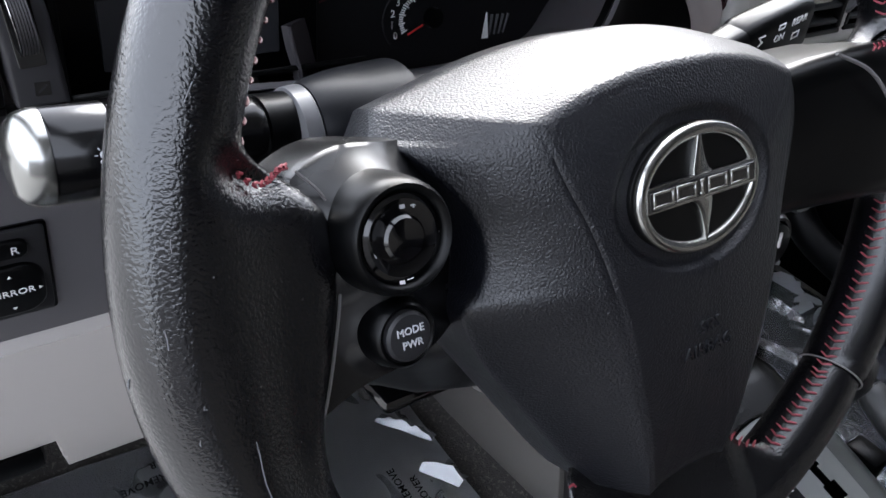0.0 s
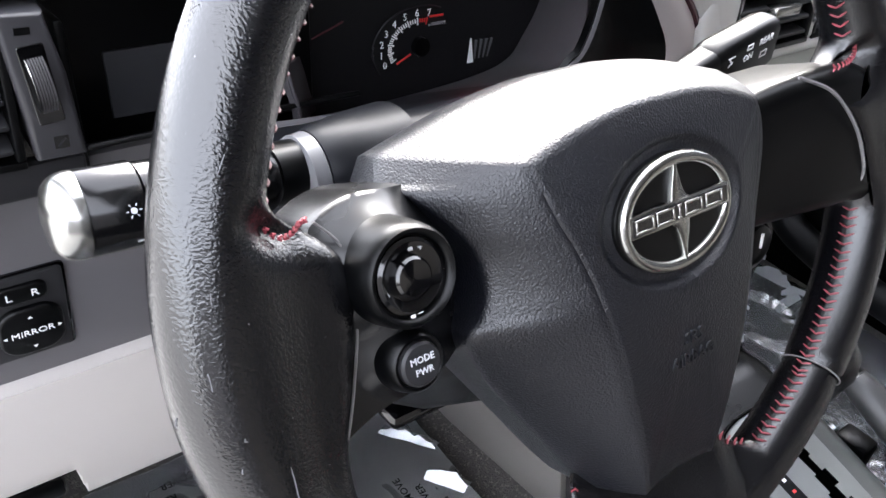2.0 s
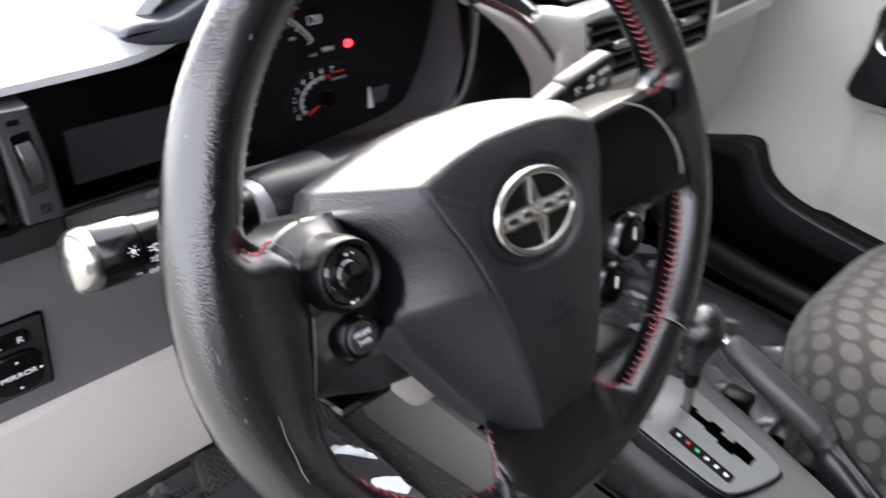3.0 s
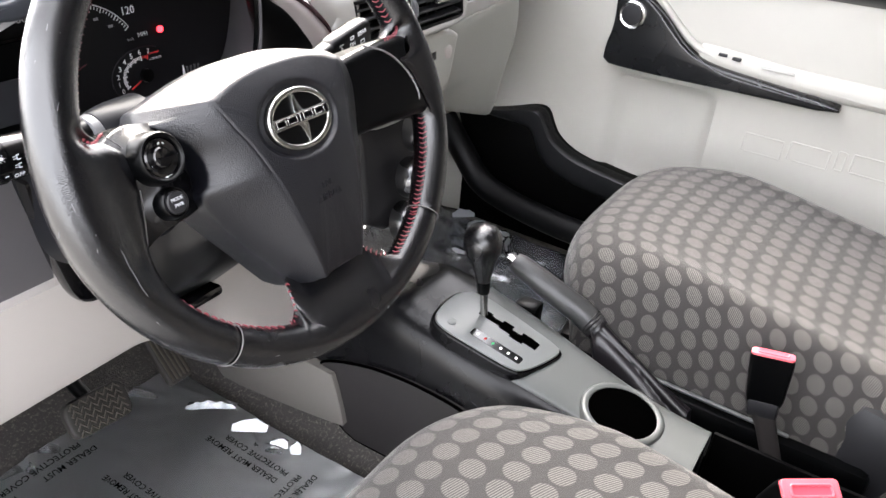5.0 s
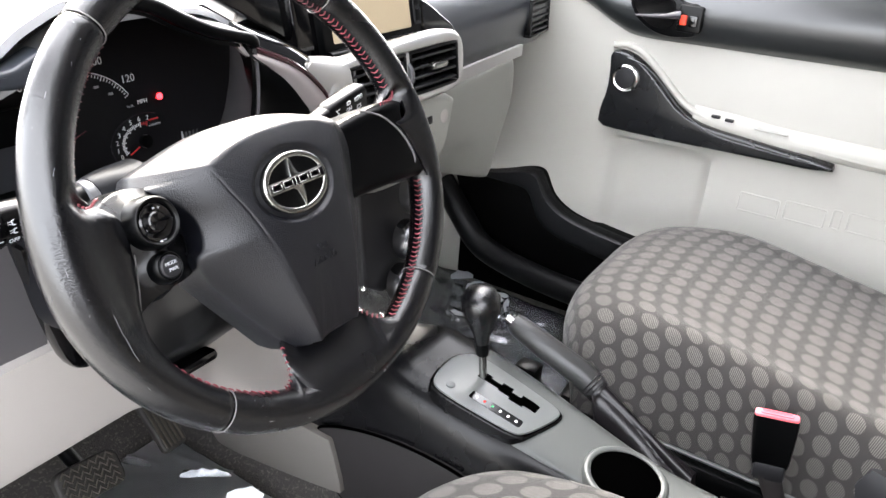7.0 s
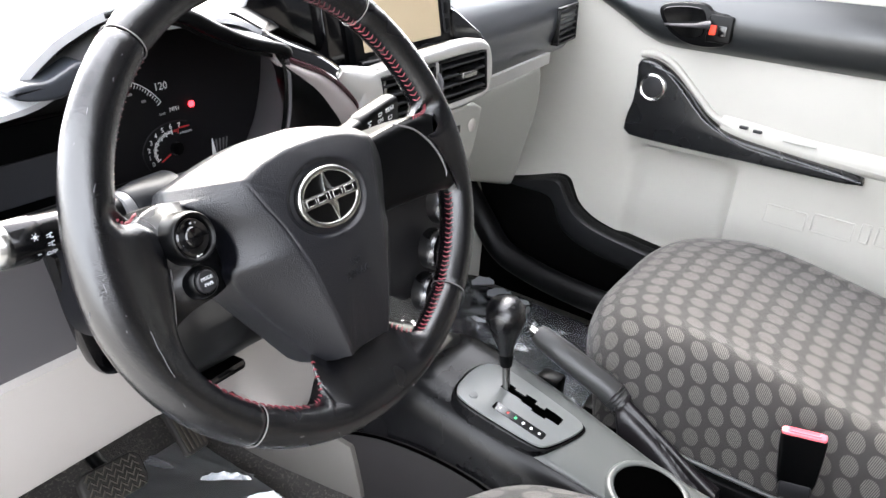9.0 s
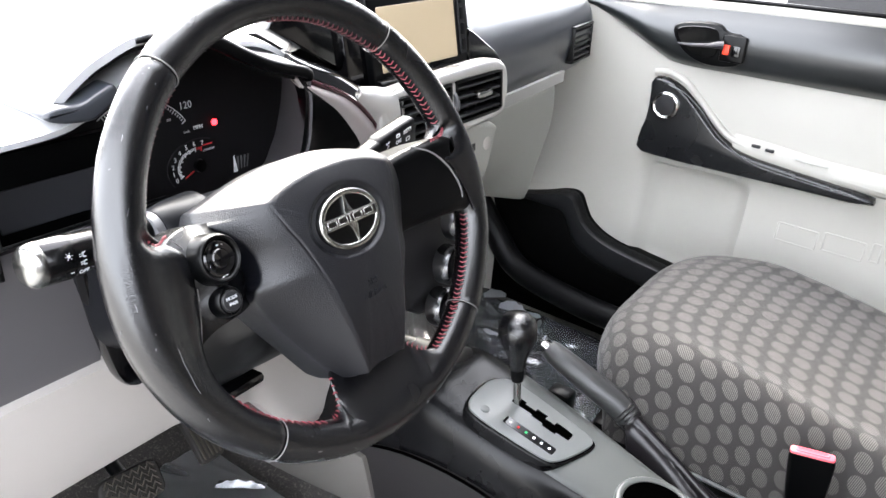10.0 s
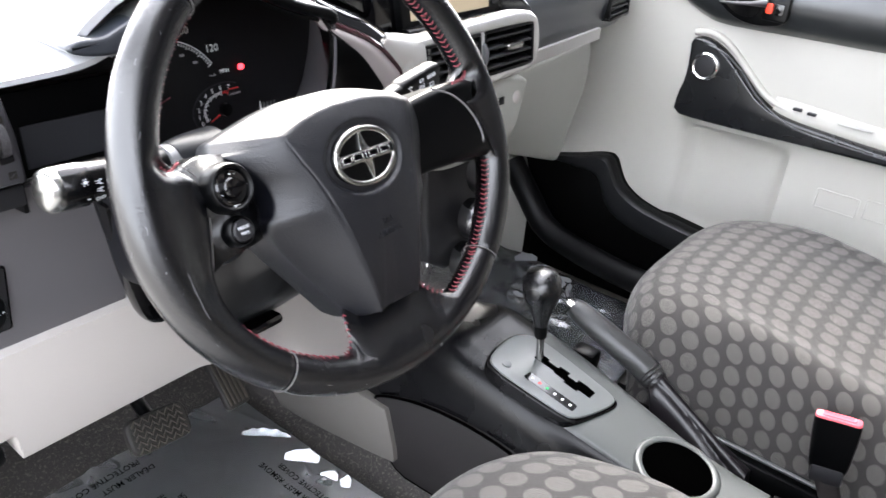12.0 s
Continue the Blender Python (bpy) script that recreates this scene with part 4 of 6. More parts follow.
def light_stalk():
    s = thing("light_stalk", pose(-0.13, 0.098, 0.6195), "black headlight stalk with a silver end cap", "stalk")
    part("arm", tube([(0.065, 0.004, -0.004), (0.03, 0.002, -0.002), (0.015, 0, 0)], [0.0135, 0.0125, 0.012], 20), BLACK, s)
    part("sleeve", tube([(0.016, 0, 0), (0.012, 0, 0), (-0.0325, 0, 0.0025)], [0.0118, 0.0138, 0.0140], 28), STALK, s, "glossy black fixed sleeve with white signs")
    part("barrel", tube([(-0.0330, 0, 0.0025), (-0.0335, 0, 0.0025), (-0.0506, 0, 0.0034), (-0.0510, 0, 0.0034)], [0.0142, 0.0149, 0.0148, 0.0142], 28), STALK, s, "glossy black turning sleeve")
    part("end_cap", tube([(-0.0508, 0, 0.0034), (-0.0513, 0, 0.0034), (-0.0530, 0, 0.0035), (-0.0550, 0, 0.0037), (-0.0580, 0, 0.0040), (-0.0604, 0, 0.0042), (-0.0616, 0, 0.0043), (-0.0620, 0, 0.0043)], [0.0140, 0.0149, 0.0149, 0.0146, 0.0135, 0.0110, 0.0070, 0.002], 32), SATIN, s, "worn silver end cap")
    lettering("print", "OFF", 0.0040, facing((-0.0285, -0.0135, -0.0045), (1, 0, 0), (0, -1, -0.35)), PALE_PRINT, s)
    for x, z in ((-0.0275, 0.0070), (-0.0275, 0.0018)):
        fm = facing((x, -math.sqrt(0.0143 ** 2 - (z - 0.0025) ** 2), z), (1, 0, 0), (0, -0.014, z - 0.0025))
        half = [rbox(0.0006, 0.0030, 0.0003, 0, fm @ pose(-0.0006, 0, 0.0001)), rbox(0.0016, 0.0006, 0.0003, 0, fm @ pose(0.0004, 0.0014, 0.0001)), rbox(0.0016, 0.0006, 0.0003, 0, fm @ pose(0.0004, -0.0014, 0.0001)), rbox(0.0018, 0.0004, 0.0003, 0, fm @ pose(-0.0022, 0.0008, 0.0001)), rbox(0.0018, 0.0004, 0.0003, 0, fm @ pose(-0.0022, -0.0006, 0.0001))]
        part("sign", join(*half), PALE_PRINT, s)
    fm = facing((-0.0375, -0.0134, 0.0088), (1, 0, 0), (0, -0.9, 0.42))
    bmk = lathe([(0.0011, 0), (0.0011, 0.0003), (0.0, 0.0003)], 10, fm)
    for q in range(6):
        bmk = join(bmk, rbox(0.0009, 0.0003, 0.0003, 0, fm @ pose(0.0021 * math.cos(q * 1.047), 0.0021 * math.sin(q * 1.047), 0.0002, 0, 0, q * 60)))
    part("sign", bmk, PALE_PRINT, s)
    part("sign", rbox(0.0022, 0.0006, 0.0003, 0, facing((-0.0365, -0.0139, -0.0030), (1, 0, 0), (0, -0.93, -0.37))), PALE_PRINT, s)
    return s


light_stalk()


def wiper_stalk():
    s = thing("wiper_stalk", pose(0.143, 0.094, 0.620), "black wiper stalk with white printed signs", "stalk")
    ang = pose(0, 0, 0, 0, -9, 4)

    def sec(x, w, h):
        return [(ang @ Vector((x, a, b))) for a, b in rrect(w, h, min(w, h) * 0.32, 4)]

    part("arm", loft([sec(-0.06, 0.016, 0.018), sec(-0.02, 0.018, 0.020), sec(0.0, 0.020, 0.024)]), BLACK, s)
    part("paddle", loft([sec(0.0, 0.018, 0.024), sec(0.004, 0.020, 0.028), sec(0.05, 0.020, 0.031), sec(0.057, 0.018, 0.029), sec(0.059, 0.012, 0.022)]), BLACK, s)
    f = ang @ facing((0.026, -0.0102, 0.002), (1, 0, 0), (0, -1, 0))
    lettering("print", "REAR", 0.0058, f @ pose(0.016, 0.006, 0), WHITE, s)
    lettering("print", "ON", 0.0056, f @ pose(0.0, 0.0005, 0), WHITE, s)
    part("sign", join(rbox(0.006, 0.0008, 0.0003, 0, f @ pose(0.016, -0.004, 0)), rbox(0.006, 0.0008, 0.0003, 0, f @ pose(0.016, -0.0008, 0)), rbox(0.0008, 0.004, 0.0003, 0, f @ pose(0.0132, -0.0024, 0)), rbox(0.0008, 0.004, 0.0003, 0, f @ pose(0.0188, -0.0024, 0))), WHITE, s)
    part("sign", join(rbox(0.005, 0.0008, 0.0003, 0, f @ pose(0, 0.008, 0)), rbox(0.004, 0.0008, 0.0003, 0, f @ pose(0, 0.0055, 0)), rbox(0.0008, 0.003, 0.0003, 0, f @ pose(-0.0024, 0.0068, 0)), rbox(0.0008, 0.003, 0.0003, 0, f @ pose(0.0024, 0.0068, 0))), WHITE, s)
    part("sign", join(rbox(0.006, 0.0008, 0.0003, 0, f @ pose(-0.017, 0.006, 0)), rbox(0.004, 0.0008, 0.0003, 0, f @ pose(-0.017, 0.002, 0, 0, 0, 30)), rbox(0.004, 0.0008, 0.0003, 0, f @ pose(-0.017, 0.0035, 0, 0, 0, -50))), WHITE, s)
    return s


wiper_stalk()


# ---- dashboard ----
def lip_y(x):
    """How far forward the dashboard's upper front edge lies: near at the driver, swept away at the passenger."""
    return 0.205 + 0.03 * ease((x - 0.45) / 0.5)


def dash():
    d = thing("dashboard", pose(0, 0, 0), "two-tone dashboard, dark above and beige below, glare painted on top", "dashboard")

    # top: from the front lip to the windscreen, with a swelling over the instruments
    def top(u, v):
        x = -0.32 + 1.36 * u
        y0 = lip_y(x) + 0.09 * ease((x - 0.185) / 0.03)
        y = y0 + (0.80 - y0) * v
        z = 0.669 + 0.020 * ease(v * 1.1) - 0.004 * clamp01((-0.06 - x) / 0.14) + 0.010 * ease((x - 0.45) / 0.1)
        bump = math.exp(-(((x - 0.05) / 0.105) ** 4)) * 0.045 * (1 - ease((v - 0.15) / 0.55))
        z += bump - 0.004 * (1 - ease(v / 0.04))
        return (x, y, z)

    part("top_pad", sheet(top, 110, 40, 0.005), DASH_GLARE, d, "soft dark dash top, daylight glare painted in as pale colour")

    # driver's side: charcoal panel
    def panel(u, v):
        x = -0.315 + 0.26 * u
        p = spline([(0.225, 0.570), (0.236, 0.54), (0.246, 0.49), (0.252, 0.45), (0.258, 0.412)], 20)[round(v * 20)]
        return (x, p[0], p[1])

    part("driver_panel", sheet(panel, 30, 20, -0.004), CHARCOAL, d, "charcoal grey lower panel")

    # beige knee bolster with a notch at its outer lower edge
    def bolster(u, v):
        x = -0.315 + 0.61 * u
        low = 0.283 - 0.035 * ease((x - 0.02) / 0.10) - 0.12 * ease((x - 0.13) / 0.12)
        prof = [(0.262, 0.416), (0.250, 0.413), (0.248, 0.405), (0.254, low + 0.055), (0.264, low + 0.006), (0.274, low), (0.33, low + 0.006)]
        p = spline(prof, 24)[round(v * 24)]
        return (x, p[0] + 0.02 * ease((x - 0.05) / 0.2), max(p[1], low + 0.036 * (1 - ease((x + 0.178) / 0.003))))

    part("knee_bolster", sheet(bolster, 220, 24, -0.006), BEIGE, d, "beige plastic panel below the wheel, lightly scratched")
    part("notch_handle", rbox(0.10, 0.03, 0.022, 0.006, pose(-0.235, 0.285, 0.292)), BLACK, d, "black bonnet release handle")
    part("scratch", tube([(-0.118, 0.2565, 0.333), (-0.121, 0.258, 0.318), (-0.125, 0.2615, 0.300)], 0.0005, 5), DARK, d)

    # black surround of the column
    arch = [(-0.0955, 0.56), (-0.089, 0.50), (-0.080, 0.455), (-0.071, 0.424), (-0.060, 0.412), (-0.04, 0.410), (0.115, 0.410), (0.13, 0.43), (0.14, 0.56)]
    part("column_surround", slab(chaikin([(x, z) for x, z in arch], 1), 0.0, 0.014, 0.005, 2, facing((0, 0.214, 0), (1, 0, 0), (0, -1, 0))), GLOSS, d, "black surround of the steering column")
    return d


dash_thing = dash()


def mirror_switch():
    m = facing((-0.1890, 0.2480, 0.4680), (1, 0, 0), (0, -1, -0.15))
    s = thing("mirror_switch", m, "black mirror adjuster panel with white printing", "switch panel")
    part("plate", slab(rrect(0.048, 0.064, 0.003), -0.004, 0.0022, 0.001, 2), DARK, s)
    part("groove", slab(rrect(0.0512, 0.0672, 0.003), -0.004, 0.0006, 0.0003, 1), GLOSS, s)
    part("selector", slab(rrect(0.026, 0.0125, 0.005), 0.0, 0.0048, 0.0015, 3, pose(0.002, 0.0205, 0)), BLACK, s)
    part("rocker", slab(rrect(0.034, 0.036, 0.012, 8), 0.0, 0.0060, 0.0022, 3, pose(0.0035, -0.0085, 0)), BLACK, s)
    lettering("print", "L", 0.0072, pose(-0.0045, 0.0205, 0.0049), WHITE, s)
    lettering("print", "R", 0.0072, pose(0.0085, 0.0205, 0.0049), WHITE, s)
    lettering("print", "MIRROR", 0.0062, pose(0.0035, -0.0085, 0.0061), WHITE, s)
    for x, y, a in ((0.0035, 0.0035, 0), (0.0035, -0.0205, 180), (-0.0105, -0.0085, 90), (0.0175, -0.0085, -90)):
        part("arrow", slab([(0.0013, -0.0009), (0, 0.0012), (-0.0013, -0.0009)], 0, 0.0003, 0.0001, 1, pose(x, y, 0.0059, 0, 0, a)), WHITE, s)
    return s


mirror_switch()


def louvre_vent(name, m, w, h, slats, label, tab=True):
    """An air vent: a dark box open to the front, with horizontal slats and upright vanes behind."""
    v = thing(name, m, label, "air vent")
    t = 0.004
    shell = join(rbox(w + 2 * t, t, 0.045, 0.001, pose(0, h / 2 + t / 2, -0.0225)), rbox(w + 2 * t, t, 0.045, 0.001, pose(0, -h / 2 - t / 2, -0.0225)),
                 rbox(t, h, 0.045, 0.001, pose(-w / 2 - t / 2, 0, -0.0225)), rbox(t, h, 0.045, 0.001, pose(w / 2 + t / 2, 0, -0.0225)), rbox(w, h, 0.003, 0, pose(0, 0, -0.044)))
    part("housing", shell, BLACK, v)
    for i in range(slats):
        y = -h / 2 + h * (i + 0.5) / slats
        part("slat", rbox(w, 0.0032, 0.012, 0.0012, pose(0, y, -0.007, 14, 0, 0)), DARK, v)
    for i in range(5):
        x = -w / 2 + w * (i + 0.5) / 5
        part("vane", rbox(0.0016, h, 0.010, 0.0004, pose(x, 0, -0.026)), BLACK, v)
    if tab:
        part("tab", rbox(0.032, 0.008, 0.013, 0.002, pose(0.004, 0.003, -0.0005)), SATIN, v, "silver thumb tab")
    return v


louvre_vent("air_vent", facing((-0.2285, 0.203, 0.6150), (1, 0, 0), (0, -1, -0.10)), 0.098, 0.062, 5, "black louvred air vent at the door end of the dashboard")


def vent_column():
    v = thing("vent_dial", facing((-0.1655, 0.199, 0.6190), (1, 0, 0), (0, -1, -0.04)), "charcoal trim strip with a ribbed thumb wheel", "vent dial")
    part("strip", slab(chaikin([(-0.0135, 0.034), (0.0055, 0.0335), (0.0110, 0.005), (0.0145, -0.0335), (-0.0065, -0.0335), (-0.0085, -0.01)], 0), -0.03, 0.0, 0.0030, 4), STRIP, v)
    part("slot", slab(rrect(0.0105, 0.036, 0.001), 0, 0.0006, 0.0002, 1, pose(0.0, 0.003, 0, 0, 0, 6)), GLOSS, v)
    wheel = lathe([(0.014, -0.0042), (0.0158, -0.0030), (0.0158, 0.0030), (0.014, 0.0042)], 40, pose(0, 0.003, -0.0095, 0, 90, 6))
    wh = part("thumb_wheel", wheel, BLACK, v, "ribbed thumb wheel")
    for q in range(-3, 4):
        arc_pts = [pose(0, 0.003, 0, 0, 0, 6) @ Vector((0.0011 * q, 0.0160 * math.sin(b * 0.12), -0.0095 + 0.0160 * math.cos(b * 0.12))) for b in range(-8, 9)]
        part("ridge", tube(arc_pts, 0.00036, 5), SATIN if q == -3 else TRIM_GREY, wh)
    part("mark", join(rbox(0.006, 0.006, 0.0003, 0, pose(0.004, -0.0250, 0.0001)),), GLOSS, v)
    part("mark", rbox(0.0048, 0.0007, 0.0004, 0, pose(0.004, -0.0250, 0.0003, 0, 0, 45)), DARK, v)
    part("mark", rbox(0.006, 0.003, 0.0004, 0, pose(-0.0035, 0.0270, 0.0001)), BLACK, v)
    return v


vent_column()


def trip_display():
    f = facing((-0.075, 0.268, 0.590), (1, 0, 0), (0, -1, 0.12))
    t = thing("trip_display", f, "recessed dark display with a grey screen", "display")
    part("back", slab(rrect(0.150, 0.082, 0.004), -0.01, 0.0, 0.001, 1), BLACK, t)
    part("screen", slab(rrect(0.096, 0.036, 0.001), 0, 0.0012, 0.0004, 1, pose(0.002, -0.0060, 0)), DISPLAY, t, "grey unlit screen")
    part("lip", rbox(0.150, 0.003, 0.056, 0.0010, pose(0.002, -0.0265, 0.026, -22, 0, 0)), BLACK, t, "dark lower lip")
    part("cheek", rbox(0.004, 0.085, 0.050, 0.001, pose(-0.0745, 0, 0.024)), BLACK, t)
    return t


trip_display()
part("panel_edge", rbox(0.195, 0.010, 0.018, 0.003, pose(-0.2475, 0.215, 0.571)), DARK, dash_thing)


# ---- instruments ----
def cluster():
    c = thing("instrument_cluster", pose(0, 0, 0), "hooded instrument cluster with black dials and white figures", "instrument cluster")
    edge = [(-0.102, 0.205, 0.674), (-0.098, 0.201, 0.688), (-0.082, 0.198, 0.703), (-0.062, 0.194, 0.717), (-0.027, 0.186, 0.732), (0.02, 0.172, 0.7285), (0.053, 0.168, 0.713), (0.086, 0.165, 0.699), (0.123, 0.163, 0.6885), (0.129, 0.164, 0.682)]
    fore = spline(edge, 40)
    rear = spline([(x + 0.02 + 0.05 * clamp01((x + 0.02) / 0.12), 0.62, 0.684 + 0.25 * (z - 0.68)) for x, y, z in edge], 40)

    def hood(u, v):
        i = round(u * 40)
        p = fore[i].lerp(rear[i], v)
        return (p.x, p.y, p.z + 0.010 * math.sin(math.pi * v) * ease(u * 3) - 0.022 * (1 - ease(u * 5)) * v)

    # the hood shares the pale colour that stands for glare
    part("hood", sheet(hood, 40, 30, 0.007), DASH_GLARE, c, "smooth dark hood over the dials, glare painted in pale")
    part("hood_lip", tube([p + Vector((0, 0, -0.004)) for p in fore[17:]], [0.002 + 0.0045 * ease(i / 4) - 0.001 * ease((i - 6) / 8) for i in range(24)], 12), BLACK, c, "black rolled lip of the hood")
    fin = chaikin([(-0.116, 0.681), (-0.104, 0.688), (-0.083, 0.686), (-0.070, 0.692), (-0.054, 0.699), (-0.050, 0.686), (-0.066, 0.676), (-0.075, 0.671), (-0.101, 0.674)], 2)
    part("hood_end", slab([(p.x, p.y) for p in fin], -0.016, 0.004, 0.004, 4, facing((0, 0.192, 0), (1, 0, 0), (0, -1, 0))), DASHTOP, c, "dark pointed end of the hood")
    under = [p + Vector((0.004, 0.012, -0.012)) for p in fore]
    part("visor", sheet(lambda u, v: under[12 + round(u * 28)].lerp(Vector((rear[12 + round(u * 28)].x, 0.30, under[12 + round(u * 28)].z - 0.004)), v), 28, 4, 0.003), BLACK, c)
    # dial plate
    fm = facing((0.07, 0.289, 0.605), (1, 0, 0), (0, -1, 0.16))
    plate = part("dial_plate", slab(chaikin([(-0.20, -0.085), (0.20, -0.085), (0.20, 0.060), (0.175, 0.085), (-0.09, 0.085), (-0.15, 0.062), (-0.20, 0.035)], 1), -0.006, 0.0, 0.001, 1, fm), DIAL, c, "black dial plate")

    def on(x, z, h=0.0008):
        """From the car's x and z to the plate's own frame."""
        return fm @ pose(x - 0.07, (z - 0.605) * 1.0127, h)

    # rev counter, its scale squeezed into an oval
    cx, cz = 0.0930, 0.5680

    def oval(deg, k):
        return cx + 0.0315 * k * math.cos(radians(deg)), cz + 0.0222 * k * math.sin(radians(deg))

    part("rev_ring", tube([on(*oval(212 - 150 * j / 30, 1.22), 0.001).translation for j in range(31)], 0.0007, 5), DARK, c)
    for i in range(8):
        lettering("figure", str(i), 0.0068, on(*oval(205 - 18.6 * i, 1.0)), WHITE, c)
    for i in range(29):
        deg = 205 - 18.6 * i / 4
        ln = 0.0050 if i % 4 == 0 else 0.0028
        part("tick", rbox(ln, 0.0010, 0.0003, 0, on(*oval(deg, 0.80 - ln * 8)) @ pose(0, 0, 0, 0, 0, deg)), RED_PRINT if i > 24 else WHITE, c)
    part("red_line", rbox(0.012, 0.0014, 0.0003, 0, on(cx + 0.0145, cz + 0.0190)), RED_PRINT, c)
    part("needle", rbox(0.013, 0.0013, 0.0010, 0.0003, on(cx - 0.0145, cz - 0.0062, 0.003) @ pose(0, 0, 0, 0, 0, 204)), RED_PRINT, c, "short red needle")
    part("needle_hub", lathe([(0.0068, 0), (0.0064, 0.004), (0.0, 0.0045)], 24, on(cx, cz)), BLACK, c)
    lettering("figure", "x1000RPM", 0.0034, on(cx + 0.0150, cz + 0.0135), GREY_PRINT, c)
    # speedometer round it
    sx, sz = 0.030, 0.585
    for i, txt in ((3, "60"), (4, "80"), (5, "100"), (6, "120")):
        a = radians(215 - 29.2 * i)
        lettering("figure", txt, 0.0105, on(sx + 0.076 * math.cos(a), sz + 0.070 * math.sin(a)), WHITE, c)
    for i in range(30, 61):
        a = radians(212 - 3.02 * i)
        ln = 0.005 if i % 5 == 0 else 0.0026
        part("tick", rbox(ln, 0.0008, 0.0003, 0, on(sx + 0.062 * math.cos(a), sz + 0.057 * math.sin(a)) @ pose(0, 0, 0, 0, 0, math.degrees(a))), WHITE, c)
    part("speed_arc", tube([on(sx + 0.065 * math.cos(a), sz + 0.0595 * math.sin(a)).translation for a in [radians(212 - 181 * j / 40) for j in range(19, 41)]], 0.0005, 4), WHITE, c)
    for i in range(5, 9):
        a = radians(190 - 18 * i)
        part("figure_bar", rbox(0.005, 0.0024, 0.0003, 0, on(sx + 0.053 * math.cos(a), sz + 0.048 * math.sin(a))), GREY_PRINT, c)
    # the recess shade is put into the needle's darker red
    part("needle", rbox(0.0245, 0.0011, 0.0010, 0.0003, on(0.0202, 0.5884, 0.003) @ pose(0, 0, 0, 0, 0, 19)), DARK_THREAD, c, "long red needle at rest, darkened in colour for shade")
    lettering("figure", "MPH", 0.0058, on(0.0995, 0.6060), WHITE, c)
    lettering("figure", "km/h", 0.0036, on(0.0850, 0.6040), GREY_PRINT, c)
    lamp = slab(rrect(0.0070, 0.0060, 0.0025), 0, 0.0005, 0.0002, 1, on(0.1205, 0.607))
    part("warning_lamp", lamp, WARNING, c, "lit red warning lamp")
    for k in range(5):
        part("gauge_bar", slab([(-0.0006, -0.007), (0.0006, -0.007), (0.0013, 0.007), (-0.0013, 0.007)] if k else [(-0.003, -0.009), (0.003, -0.009), (0.0005, 0.009), (-0.0005, 0.009)], 0, 0.0003, 0.0001, 1, on(0.139 + 0.0045 * k, 0.5585) @ pose(0, 0, 0, 0, 0, -4 * k)), WHITE if k == 0 else SATIN_GREY, c)
    # walls of the recess
    cheek = [(0.132, 0.170, 0.684), (0.139, 0.172, 0.65), (0.141, 0.176, 0.61), (0.134, 0.18, 0.590), (0.11, 0.187, 0.582), (0.0, 0.19, 0.583), (-0.10, 0.20, 0.585)]
    fr = spline(cheek, 36)
    bk = spline([(0.214, 0.287, 0.668), (0.216, 0.287, 0.640), (0.211, 0.287, 0.600), (0.196, 0.287, 0.565), (0.165, 0.287, 0.538), (0.05, 0.287, 0.528), (-0.08, 0.287, 0.528)], 36)
    part("recess_wall", sheet(lambda u, v: fr[round(u * 36)].lerp(bk[round(u * 36)], v), 36, 6, -0.003), CHARCOAL, c, "smooth dark wall of the recess")
    # grey bracket where the recess meets the trip display
    b0 = spline([(-0.0442, 0.215, 0.603), (-0.0419, 0.215, 0.593), (-0.0374, 0.215, 0.579), (-0.0345, 0.217, 0.567)], 12)
    b1 = spline([(-0.0177, 0.25, 0.591), (-0.0139, 0.25, 0.580), (-0.0107, 0.25, 0.5685), (-0.0058, 0.25, 0.5545)], 12)
    part("bracket", sheet(lambda u, v: b0[round(u * 12)].lerp(b1[round(u * 12)], v), 12, 4, 0.004), TRIM_GREY, c, "grey plastic bracket beside the dials")
    part("bracket_edge", tube(b0, 0.0012, 8), TRIM_GREY, c)
    # outer flank of the binnacle
    out = spline([(0.124, 0.172, 0.676), (0.133, 0.169, 0.665), (0.169, 0.168, 0.642), (0.198, 0.168, 0.613), (0.214, 0.168, 0.590), (0.222, 0.168, 0.55)], 24)
    inn = spline([(0.131, 0.170, 0.680), (0.138, 0.172, 0.65), (0.140, 0.175, 0.62), (0.138, 0.178, 0.598), (0.132, 0.181, 0.588), (0.12, 0.185, 0.55)], 24)
    part("flank", sheet(lambda u, v: inn[round(u * 24)].lerp(out[round(u * 24)], v) + Vector((0, 0.014 * math.sin(math.pi * v), 0)), 24, 4, 0.004), BLACK, c)
    return c


cluster()


